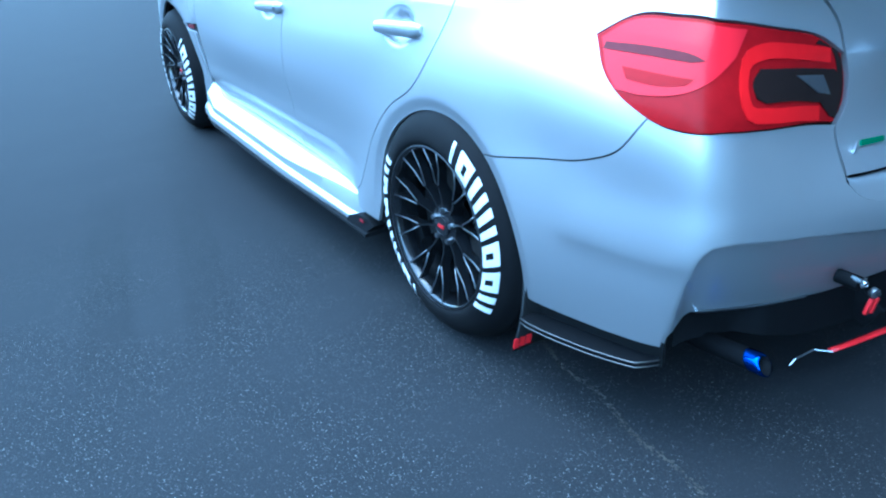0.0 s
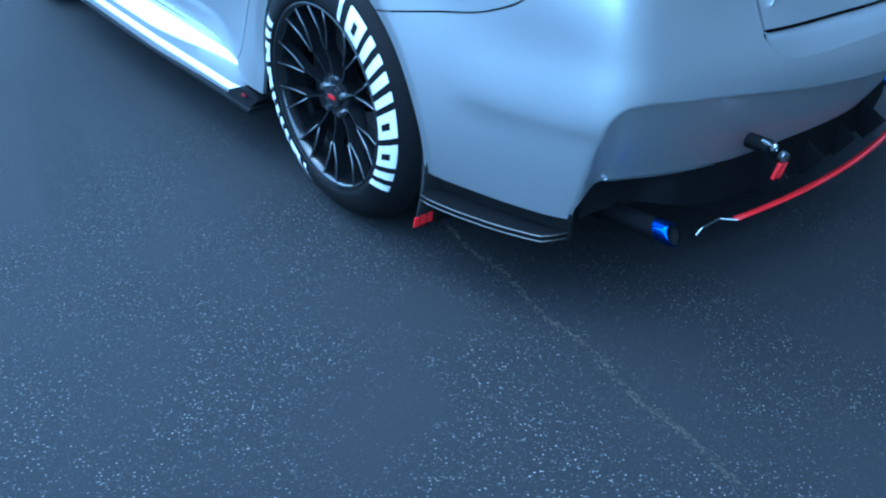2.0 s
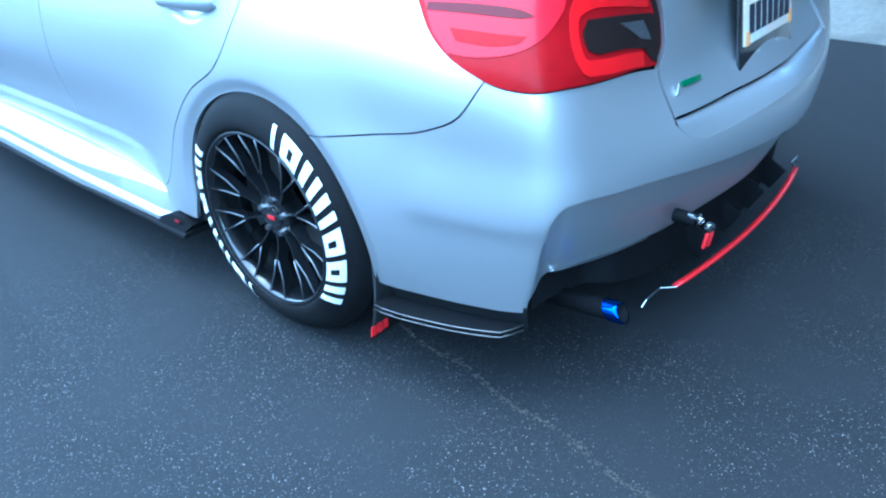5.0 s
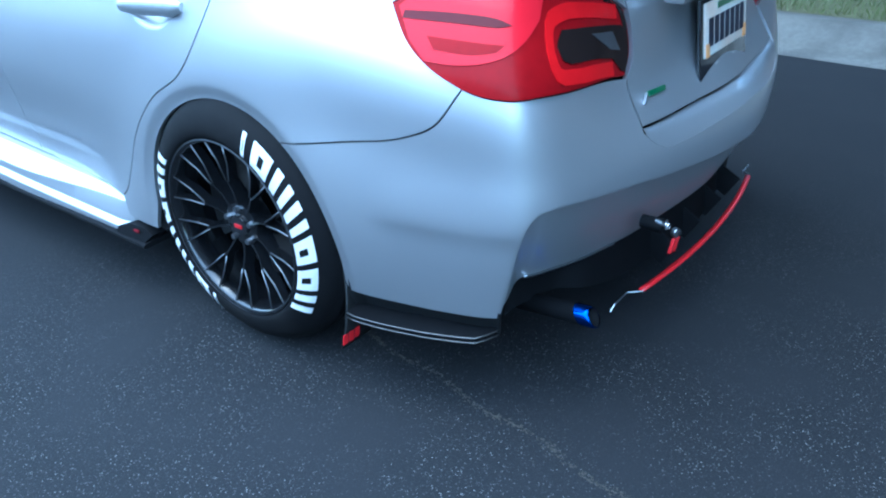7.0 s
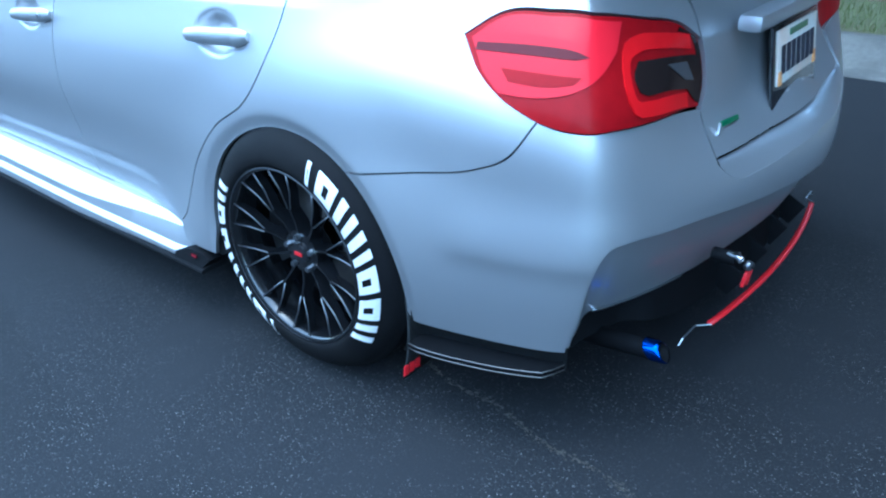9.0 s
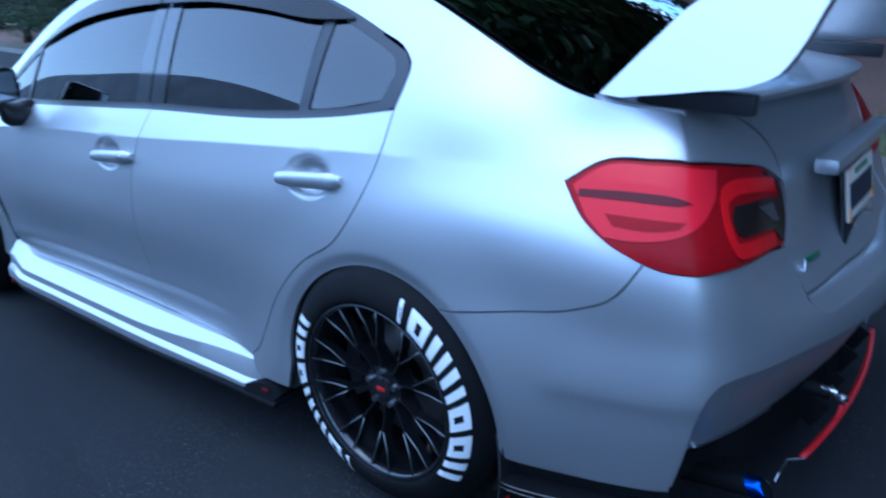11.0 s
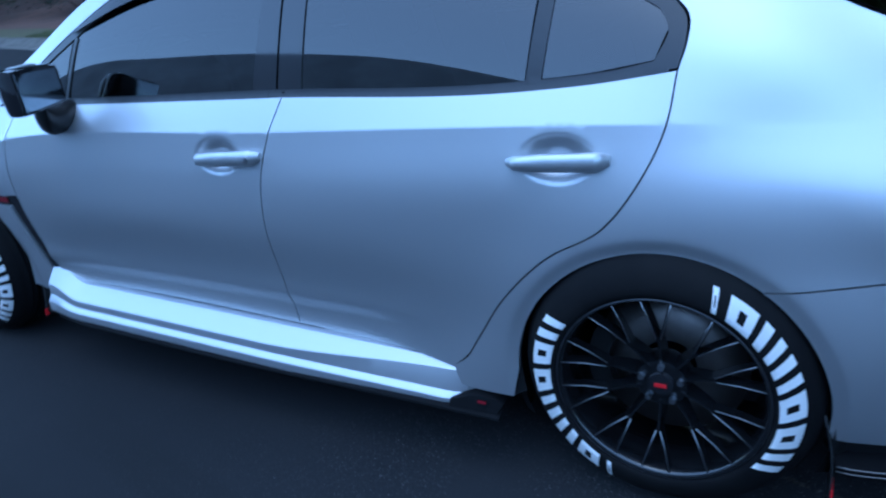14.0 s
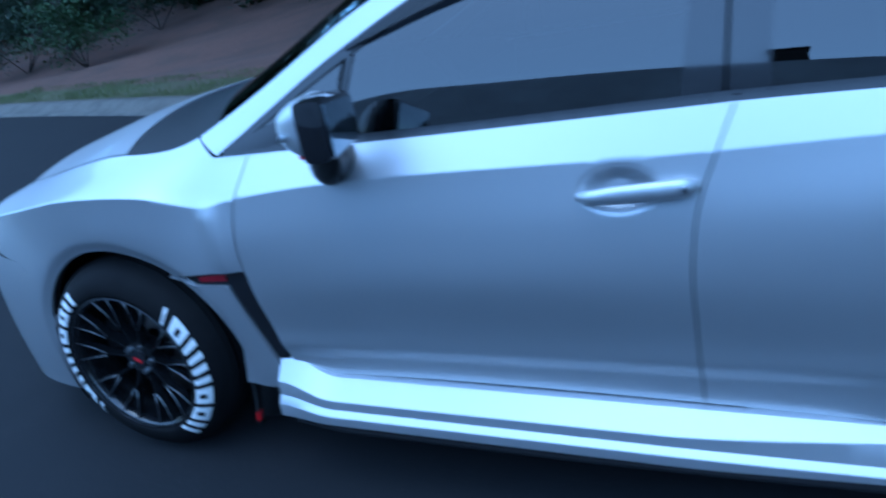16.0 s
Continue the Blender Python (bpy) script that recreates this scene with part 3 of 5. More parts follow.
for name, parent, line in (("front_window", front_door, pane(1.05, 1.005, 1.815, 1.76)),
                           ("front_corner_window", front_door, outline([(1.84, .932), (2.10, .926)], [(2.03, .985), (1.80, 1.09)])),
                           ("rear_side_window", rear_door, pane(.305, .285, .90, .885)),
                           ("rear_corner_window", rear_door, outline([(.295, .965), (.17, .975), (.04, .995)], [(.02, 1.05), (.035, 1.085)], [(.1, 1.12), (.24, 1.18)]))):
    panel(name, line, TINT, parent, out=-.006, flange=.004, gap=0, step=.03)
for name, parent, line in (("belt_moulding", front_door, ribbon([(2.17, .917), (1.66, .928), (1.0, .945)], .022)),
                           ("belt_moulding", rear_door, ribbon([(1.0, .945), (.29, .955), (.148, .966), (.01, .985)], .022)),
                           ("window_frame", front_door, ribbon([(2.16, .925), (1.80, 1.108), (1.528, 1.222), (1.179, 1.279), (.98, 1.29)], .026)),
                           ("window_frame", rear_door, ribbon([(.98, 1.29), (.611, 1.279), (.382, 1.236), (.234, 1.189), (.093, 1.129)], .026)),
                           ("rear_corner_trim", rear_door, outline([(-.006, .98), (-.016, 1.03), (-.012, 1.07), (.012, 1.098)], [(.093, 1.136), (.10, 1.118)], [(.04, 1.085), (.02, 1.05), (.04, .995)], [(.16, .972), (.14, .962)])),
                           ("window_divider", rear_door, ribbon([(.285, .955), (.262, 1.19)], .036)),
                           ("window_divider", front_door, ribbon([(1.825, .93), (1.775, 1.105)], .016)),
                           ("pillar_cover", front_door, outline([(1.055, .945), (.975, .945)], [(.955, 1.285), (1.01, 1.285)])),
                           ("pillar_cover", rear_door, outline([(.970, .945), (.895, .946)], [(.88, 1.285), (.95, 1.285)])),
                           ("mirror_sail", front_door, outline([(2.18, .914), (1.93, .925)], [(1.96, .99), (2.04, .97)]))):
    panel(name, line, TRIM if "cover" not in name else GLOSS, parent, out=-.002, flange=.008, gap=.001, step=.03)


def visor_out(u, z):
    return .004 + .016 * np.clip((top_fn(u) - z) / .07, 0, 1)


for parent, a in ((front_door, [(1.785, 1.118), (1.5, 1.195), (1.15, 1.232), (.975, 1.238)]), (rear_door, [(.965, 1.238), (.72, 1.232), (.5, 1.207), (.32, 1.178), (.19, 1.172)])):
    up = [(u, float(top_fn(u)) - .004) for u in np.linspace(a[-1][0], a[0][0], 20)]
    panel("rain_visor", outline(a, up), glass_material("smoked_visor", (.06, .065, .075), 1.45) if parent == front_door else bpy.data.materials["smoked_visor"], parent, out=visor_out, flange=.003, gap=0, step=.03, label="smoked rain visor")


# tail lights
for line, name, mat, lift in ((outline(TAIL_FRONT, TAIL_TOP, TAIL_REAR, TAIL_LOW), "tail_light", LENS_DEEP, .004),):
    def tail_out(u, z, lift=lift):
        c = np.clip(1 - ((u + .76) / .34) ** 2, 0, 1) * np.clip(1 - ((z - .81) / .1) ** 2, 0, 1)
        return lift + .012 * c - .012 * smooth(-1.0, -1.16, u)
    tail = panel(name, line, mat, car, out=tail_out, flange=.016, gap=.003, label="red tail light with pale upper lens")
    for t, off in ((tail, 0), ):
        panel("upper_lens", outline([(-.475, .862), (-.522, .892), (-.63, .899), (-.77, .894), (-.905, .884)], [(-.85, .842), (-.785, .816), (-.72, .794), (-.655, .782), (-.60, .779), (-.555, .782)], [(-.515, .812), (-.475, .862)]),
              LENS_SKY, t, out=lambda u, z: tail_out(u, z) + .0025, flange=.003, gap=0, pair=False)
        panel("lens_groove", outline([(-.49, .856), (-.60, .857), (-.70, .850), (-.742, .841)], [(-.70, .838), (-.60, .842), (-.49, .844)]), LENS_DARK, t, out=lambda u, z: tail_out(u, z) + .004, flange=.002, gap=0, pair=False)
        # a strip of deeper red on the upper lens
        panel("lens_deep_strip", outline([(-.55, .820), (-.64, .816), (-.72, .812)], [(-.70, .802), (-.64, .797), (-.57, .801)]), LENS_DEEP, t, out=lambda u, z: tail_out(u, z) + .0035, flange=.002, gap=0, pair=False)
        panel("reversing_lamp", outline([(-.925, .820), (-1.02, .812), (-1.135, .796)], [(-1.15, .77), (-1.145, .735), (-1.118, .712)], [(-1.09, .742), (-1.02, .756), (-.93, .764)], [(-.905, .774), (-.897, .797), (-.925, .820)]), SMOKE, t, out=lambda u, z: tail_out(u, z) + .003, flange=.003, gap=0, pair=False)
        panel("lamp_reflector", outline([(-1.02, .800), (-1.10, .790)], [(-1.12, .752), (-1.085, .760)]), LAMP_GREY, t, out=lambda u, z: tail_out(u, z) + .0045, flange=.002, gap=0, pair=False, label="pale reflector behind the lens")
        panel("light_bar", ribbon([(-1.125, .821), (-1.02, .840), (-.94, .846), (-.885, .832), (-.868, .795), (-.878, .757), (-.94, .742), (-1.02, .734), (-1.085, .724)], .026), LENS, t, out=lambda u, z: tail_out(u, z) + .003, flange=.003, gap=0, pair=False, label="bright red light bar")
        panel("smoked_edge", outline([(-1.10, .851), (-1.148, .82), (-1.156, .78), (-1.152, .735), (-1.132, .706)], [(-1.122, .712), (-1.14, .74), (-1.142, .79), (-1.13, .83), (-1.09, .845)]), SMOKE, t, out=lambda u, z: tail_out(u, z) + .002, flange=.003, gap=0, pair=False)


# ---- wheels ----
def wheel(center, spin, side):
    """A black split-spoke wheel; the outer face looks to -x before it is turned to its side."""
    hub = new("wheel")
    hub.parent = car
    hub.matrix_basis = pose(*center, 0, 0, 0) @ (Matrix() if side < 0 else pose(0, 0, 0, 0, 0, 180)) @ pose(0, 0, 0, spin)
    return hub


TYRE = [(.216, .10), (.224, .114), (.231, .1205), (.240, .1225), (.252, .1212), (.2645, .1175), (.2785, .1115), (.292, .102), (.304, .089), (.314, .072), (.3205, .052)]


def build_wheel():
    meshes = {}
    w = .118
    prof = TYRE
    tread = []
    for g in (.055, .02, -.02, -.055):
        tread += [(.3235, g * .8 + .006), (.316, g * .8 + .005), (.316, g * .8 - .005), (.3235, g * .8 - .006)]
    left = [(r, -x) for r, x in prof][::-1]
    meshes["tyre"] = (lathe([(r, x) for r, x in left[::-1]] + [(r, x) for r, x in tread[::-1]] + [(r, x) for r, x in prof[::-1]], 96), RUBBER)
    meshes["rim_barrel"] = (lathe([(.222, -.110), (.226, -.116), (.222, -.119), (.215, -.108), (.209, -.085), (.207, -.04), (.203, .09), (.226, .105)], 96), RIM)
    meshes["rim_lip"] = (lathe([(.2228, -.1195), (.2255, -.1195), (.2265, -.117), (.223, -.116)], 96), RIM_LIP)
    meshes["brake_disc"] = (lathe([(.06, .0), (.17, .0), (.17, .025), (.06, .025)], 48), DISC)
    return meshes


def spoke_mesh():
    """One forked spoke, running up the z axis, as a bmesh."""
    bm = bmesh.new()

    def bar(p, q, w0, w1, t0, t1):
        p, q = Vector(p), Vector(q)
        d = (q - p).normalized()
        s = d.cross(Vector((1, 0, 0))).normalized()
        rows = []
        for c, w, t in ((p, w0, t0), ((p + q) / 2 + Vector((.004, 0, 0)), (w0 + w1) / 2, (t0 + t1) / 2), (q, w1, t1)):
            rows.append([bm.verts.new(c + s * w * a + Vector((b * t, 0, 0))) for a, b in ((-.5, .5), (-.14, -.5), (.14, -.5), (.5, .5))])
        for a, b in zip(rows, rows[1:]):
            for j in range(4):
                bm.faces.new((a[j], a[(j + 1) % 4], b[(j + 1) % 4], b[j]))
        bm.faces.new(rows[0])
        bm.faces.new(rows[-1][::-1])
    bar((-.062, 0, .045), (-.082, 0, .122), .024, .013, .040, .028)
    bar((-.081, .002, .114), (-.100, .028, .2165), .0095, .0075, .026, .022)
    bar((-.081, -.002, .114), (-.100, -.028, .2165), .0095, .0075, .026, .022)
    return bm


def mark_mesh(a0, a1, hollow):
    """A white slanted block on the tyre's side wall; 1 leaves a narrow slot in its middle, 2 parts it into two bars."""
    verts, faces = [], []
    s, e = a0 + (a1 - a0) * .06, a0 + (a1 - a0) * .85
    radii = (.2385, .2400, .2515, .2735, .2850, .2865)
    cuts = (0, .06, .37, .66, .94, 1)
    for q in cuts:
        for r in radii:
            lean = 4.2 * (r - .2385) / .048
            a = radians(s + (e - s) * q + lean * (1 if a1 < a0 else -1))
            x = -np.interp(r, [p[0] for p in TYRE], [p[1] for p in TYRE]) - (.0004 if r in (.2385, .2865) else .0018)
            verts.append((float(x), -r * math.cos(a), r * math.sin(a)))
    for i in range(5):
        for j in range(5):
            if hollow == 1 and i == 2 and j == 2:
                continue
            if hollow == 2 and i == 2:
                continue
            b = i * 6 + j
            faces.append((b, b + 1, b + 7, b + 6))
    return verts, faces


def edge_mesh(side):
    """A thin bright strip standing in for the glint along one spoke arm."""
    p, q = Vector((-.0950, .0032 * side, .120)), Vector((-.1120, .0295 * side, .2150))
    d = (q - p).normalized()
    s = d.cross(Vector((1, 0, 0))).normalized()
    rows = [[tuple(c + s * (a * .0009 + .0016 * side) + Vector((b * .0009, 0, 0))) for a, b in ((-1, 1), (-1, -1), (1, -1), (1, 1))] for c in (p, (p + q) / 2 + Vector((.004, 0, 0)), q)]
    return loft(rows)


SPOKE = None
EDGES = [None, None]
for yc, spin in ((0.0, 0.0), (2.65, 25.0)):
    for side in (-1, 1):
        hub = wheel((.766 * side, yc, .3228), spin if side < 0 else -spin, side)
        hub["label"] = "black split-spoke wheel with white marked tyre"
        for name, ((vs, fs), mat) in build_wheel().items():
            part(name, vs, fs, mat, hub)
        if SPOKE is None:
            bm = spoke_mesh()
            SPOKE = bm_part("spoke", bm, RIM, hub, bevel=.002)
        for k in range(10):
            a = 36 * k + (1.5 if k % 2 else -1.5)
            if k == 0 and len([c for c in hub.children if c.name.startswith("spoke")]) == 1:
                ob = [c for c in hub.children if c.name.startswith("spoke")][0]
            else:
                ob = new("spoke", SPOKE.data)
                ob.parent = hub
            ob.matrix_basis = pose(0, 0, 0, a)
            for i, arm in enumerate((-1, 1)):
                if EDGES[i] is None:
                    vs, fs = edge_mesh(arm)
                    edge = part("spoke_edge", vs, fs, EDGE_GLINT, ob)
                    EDGES[i] = edge.data
                else:
                    edge = new("spoke_edge", EDGES[i])
                    edge.parent = ob
        bm = bmesh.new()
        rod(bm, .062, .056, .05, pose(-.055, 0, 0, 0, -90))
        bm_part("wheel_hub", bm, RIM, hub, bevel=.004)
        bm = bmesh.new()
        rod(bm, .029, .027, .012, pose(-.083, 0, 0, 0, -90), 32)
        bm_part("center_cap", bm, GLOSS, hub, "black centre cap", bevel=.002)
        bm = bmesh.new()
        box(bm, (.004, .026, .009), pose(-.0895, 0, 0))
        bm_part("cap_badge", bm, RED, hub, "small red cap badge")
        for k in range(5):
            bm = bmesh.new()
            rod(bm, .008, .007, .016, pose(0, 0, 0, 72 * k) @ pose(-.084, 0, .044, 0, -90), 6)
            bm_part("lug_nut", bm, SATIN, hub)
        for a0, a1, nm in ((58, -38, 0), (238, 142, 0)):
            for k in range(6):
                s0, s1 = a0 + (a1 - a0) * k / 6, a0 + (a1 - a0) * (k + 1) / 6
                vs, fs = mark_mesh(s0, s1, (1, 2, 2, 1, 1, 2)[k])
                part("tyre_mark", vs, fs, WHITE, hub, "white raised block mark")
            vs, fs = mark_mesh(a0 + 6.6, a0 + 3.6, 1)
            part("tyre_emblem", vs, fs, WHITE, hub, "small white emblem")
        bm = bmesh.new()
        rows = [[bm.verts.new((x, r * math.cos(a), r * math.sin(a))) for x, r in ((-.03, .13), (-.03, .178), (.04, .178), (.04, .13))] for a in np.linspace(-.55, .55, 9)]
        for p, q in zip(rows, rows[1:]):
            for j in range(4):
                bm.faces.new((p[j], p[(j + 1) % 4], q[(j + 1) % 4], q[j]))
        bm.faces.new(rows[0])
        bm.faces.new(rows[-1])
        bm_part("brake_caliper", bm, BLACK, hub, bevel=.004)
        # wheel well
        k = 0 if yc == 0 else 1
        yy, zz, r = ARCHES[k]
        rows = []
        for x in (.42, .80, .835):
            rows.append([(x * side, yy + (r + (.05 if x < .82 else .012)) * math.cos(a), zz + (r + (.05 if x < .82 else .012)) * math.sin(a)) for a in np.linspace(radians(-25), radians(205), 40)])
        vs, fs = loft(rows, False, False)
        m = len(vs)
        vs += [(.42 * side, yy, zz)]
        fs += [(m, i, i + 1) for i in range(39)]
        part("wheel_well", vs, fs, BLACK, car, "black wheel arch liner")


# ---- sills, aero parts ----
def side_sweep(name, profile, y0, y1, mat, ends=(0, 0), label="", taper=0, n=60):
    """A profile of (half width, height) drawn along the flank from y0 to y1; ends: rise of the profile at each end."""
    rows = []
    for y in np.linspace(y0, y1, n):
        q = (y - y0) / (y1 - y0)
        lift = ends[0] * (1 - smooth(0, .12, q)) + ends[1] * smooth(.9, 1, q)
        tuck = .018 * smooth(.9, 1, q)
        # the upper slope narrows to a point towards the rear wheel
        thin = (1 if taper else .6) * (1 - smooth(.47, 1.15, y))
        fall = .018 * (y - 1.3) if taper or y > 1.3 else 0
        tail = 1 - smooth(.43, .53, y) if taper else 0
        rows.append([(-((w - ((.029 if w < .89 else .019) * thin if w > .86 else 0)) * (1 - tail) + min(w, .850) * tail) + tuck, y, z + (.026 * thin if .86 < w < .89 else 0) - (.006 * thin if w > .89 else 0) + lift * max(0, (z - .19) / .1) + fall) for w, z in profile])
    vs, fs = loft(rows, True, True)
    ob = part(name, vs, fs, mat, car, label, smooth=True)
    ob.data.set_sharp_from_angle(angle=radians(18))
    mirrored(ob)
    return ob


side_sweep("side_skirt", [(.80, .286), (.824, .2875), (.836, .2865), (.887, .2465), (.8885, .244), (.892, .2215), (.9065, .2095), (.908, .207), (.910, .185), (.80, .183)], .42, 2.13, PAINT, (0, .06), "silver side skirt", 1)
side_sweep("side_splitter", [(.82, .181), (.908, .1805), (.916, .177), (.918, .172), (.913, .167), (.82, .165)], .375, 2.08, UNDER, (0, 0), "black side splitter blade")
for s in (-1, 1):
    bm = bmesh.new()
    pts = [(.892, .515, .192), (.888, .45, .216), (.879, .40, .212), (.874, .375, .194), (.896, .385, .178), (.900, .515, .178)]
    a = [bm.verts.new((s * x, y, z)) for x, y, z in pts]
    b = [bm.verts.new((s * (x - .05), y, z)) for x, y, z in pts]
    for j in range(6):
        bm.faces.new((a[j], a[(j + 1) % 6], b[(j + 1) % 6], b[j]))
    bm.faces.new(a)
    bm.faces.new(b)
    bm_part("skirt_winglet", bm, UNDER, car, "black skirt end cap", bevel=.004)
bm = bmesh.new()
box(bm, (.004, .022, .006), pose(-.8895, .425, .201, 0, 10, 0))
bm_part("winglet_badge", bm, DEEP_RED, car, "tiny red badge")

# rear side blade
rows = []
for q in np.linspace(0, 1, 16):
    u = -.345 - .365 * q
    p0 = shell(np.array(u), np.array(.26), .0)
    w = (.010 + .026 * math.sin(math.pi * min(q * .75 + .2, 1))) * (1 - smooth(.88, 1.0, q)) - .012 * smooth(.88, 1.0, q)
    p1 = shell(np.array(u), np.array(.26), w)
    z = .200 + .018 * q
    rows.append([(p0[0] * .93, p0[1] * .93, z + .006), (p1[0], p1[1], z + .006), (p1[0], p1[1], z), (p1[0], p1[1], z - .006), (p0[0] * .93, p0[1] * .93, z - .004)])
vs, fs = loft(rows)
blade = part("rear_side_blade", vs, fs, UNDER, car, "gloss black bumper blade")
blade.data.set_sharp_from_angle(angle=radians(25))
mirrored(blade)
# pale rods paint in the light that the blade's glossy edges catch
for dz, k in ((.006, 1), (-.006, 3)):
    edge = [Vector(r[k]) for r in rows]
    ring = [[tuple(p + Vector((.0016 * math.cos(a), 0, .0016 * math.sin(a)))) for a in np.linspace(0, 2 * math.pi, 7)[:-1]] for p in edge]
    vs, fs = loft(ring)
    mirrored(part("blade_edge", vs, fs, DISC, car, "thin bright blade edge"))
# black lower band of the bumper's side
panel("bumper_skirt", outline([(-.34, .252), (-.5, .253), (-.715, .266)], [(-.718, .262), (-.715, .195)], [(-.5, .195), (-.35, .20)]), BLACK, car, out=-.016, flange=.02, gap=0, label="black lower bumper band")


def diffuser_out(u, z):
    """The black valance leans out towards its lower lip."""
    return -.075 + .36 * np.clip(.33 - z, 0, .125) - .035 * smooth(-1.06, -.98, u)


panel("rear_diffuser", outline([(-.722, .285), (-.76, .321), (-.80, .333), (-.92, .325), (-1.07, .307), (-1.2, .305), (-1.4, .328), (-1.57, .343)], [(-1.57, .347), (-1.57, .206)], [(-1.57, .206), (-1.3, .206), (-1.17, .208)], [(-1.13, .215), (-1.06, .232), (-.90, .240), (-.79, .232), (-.722, .22)]), UNDER, car, out=diffuser_out, flange=.03, both=True, gap=0, label="black rear valance")
# satin ribbon drawn as the highlight along the recess panel's lower edge
panel("valance_glint", ribbon([(-.82, .332), (-.92, .325), (-1.07, .307), (-1.16, .304)], .004), SATIN, car, out=lambda u, z: recess_out(u, z) + .006, flange=.004, gap=0, label="thin worn edge of the lower bumper panel")
for k, x in enumerate((-.24, -.08, .08, .24)):
    bm = bmesh.new()
    box(bm, (.010, .10, .07), pose(x, -.80, .250, 30))
    bm_part("diffuser_fin", bm, UNDER, car, bevel=.004)
# red line under the diffuser
rows = []
for x in np.linspace(-.40, .40, 21):
    y = -.848 - .034 * (1 - (x / .40) ** 2)
    rows.append([(x, y + .012, .201), (x, y + .012, .207), (x, y, .2075), (x, y - .003, .2045), (x, y, .2015)])
vs, fs = loft(rows)
part("red_lip", vs, fs, RED, car, "thin red diffuser lip")
for s in (-1, 1):
    for a, b in (((.400, -.848, .204), (.425, -.820, .204)), ((.425, -.820, .204), (.487, -.818, .204)), ((.487, -.818, .204), (.50, -.815, .190))):
        d = Vector(b) - Vector(a)
        bm = bmesh.new()
        m = Matrix.Translation((Vector(a) + Vector(b)) / 2) @ d.to_track_quat("Z", "Y").to_matrix().to_4x4()
        rod(bm, .0018, .0018, d.length, Matrix.Diagonal((s, 1, 1, 1)) @ m, 8)
        bm_part("lip_rod", bm, SATIN, car, "thin bright lip rod")


def exhaust_tip(x, y, z):
    """A short slash-cut tip on a dark pipe; the lower lip reaches farther back than the upper."""
    vs, fs = lathe([(.020, -.03), (.024, .0), (.028, -.002), (.030, -.02), (.030, -.20), (.026, -.20), (.026, -.05)], 32)
    ob = part("exhaust_tip", [(v[1], -v[0] - .02 + .35 * v[2] * (v[0] > -.1), v[2]) for v in vs], fs, UNDER, car, "dark round exhaust tip with blue burnt end")
    ob.matrix_basis = pose(x, y, z, -6) @ Matrix.Diagonal((.74, 1, .74, 1))
    vs, fs = lathe([(.0245, .002), (.0288, .0005), (.0312, -.008), (.0314, -.030)], 32)
    part("burnt_ring", [(v[1], -v[0] - .02 + .35 * v[2], v[2]) for v in vs], fs, BURNT, ob, "blue heat-tinted ring")
    return ob


for x in (-.610, .610):
    exhaust_tip(x, -.805 if x < 0 else -.70, .238)
bm = bmesh.new()
rod(bm, .045, .045, 1.2, pose(0, -.60, .25, 0, 90))
bm_part("muffler", bm, DARK, car)
# tow hook
bm = bmesh.new()
rod(bm, .0065, .0065, .034, pose(-.437, -.884, .404, 90, 0, -12), 16)
bm_part("tow_pin", bm, CHROME, car, "chrome tow hook stem", bevel=.002)
bm = bmesh.new()
rod(bm, .004, .004, .036, pose(-.437, -.893, .404, 0, 90, 20), 10)
bm_part("tow_crossbar", bm, CHROME, car, bevel=.001)
bm = bmesh.new()
rod(bm, .0105, .0105, .012, pose(-.418, -.908, .382, 90, 0, -20), 20)
bm_part("tow_ring", bm, SATIN, car, "bright tow hook bolt", bevel=.003)
bm = bmesh.new()
rod(bm, .0055, .005, .006, pose(-.416, -.915, .382, 90, 0, -20), 16)
bm_part("tow_bolt", bm, DARK, car)
for k in range(2):
    bm = bmesh.new()
    box(bm, (.010, .008, .036), pose(-.424 + .017 * k, -.906 - .002 * k, .352 - .002 * k, 6, 10))
    bm_part("tow_strap", bm, RED, car, "red tow strap", bevel=.003)
bm = bmesh.new()
rod(bm, .015, .015, .05, pose(-.430, -.860, .395, 90), 24)
bm_part("tow_socket", bm, UNDER, car, "black tow hook socket", bevel=.004)

# mud flaps
for yb, xo in ((-.334, 0), (2.285, .035)):
    rows = []
    for q in np.linspace(0, 1, 8):
        z = .30 - .185 * q
        y = yb - .012 * math.sin(q * 3) + .02 * (1 - q)
        rows.append([(-.70, y, z), (-.70, y - .006, z), (-.872 + xo + .05 * (1 - q), y - .006, z), (-.878 + xo + .05 * (1 - q), y - .003, z), (-.872 + xo + .05 * (1 - q), y, z)])
    vs, fs = loft(rows)
    flap = part("mud_flap", vs, fs, BLACK, car, "black mud flap")
    mirrored(flap)
    bm = bmesh.new()
    for i in range(3):
        box(bm, (.014, .003, .024), pose(-.868 + xo + .019 * i, yb - .0105, .138, 0, 8) @ Matrix.Shear("XY", 4, (0, .0)))
    bm_part("flap_mark", bm, RED, flap, "red mark on the flap")

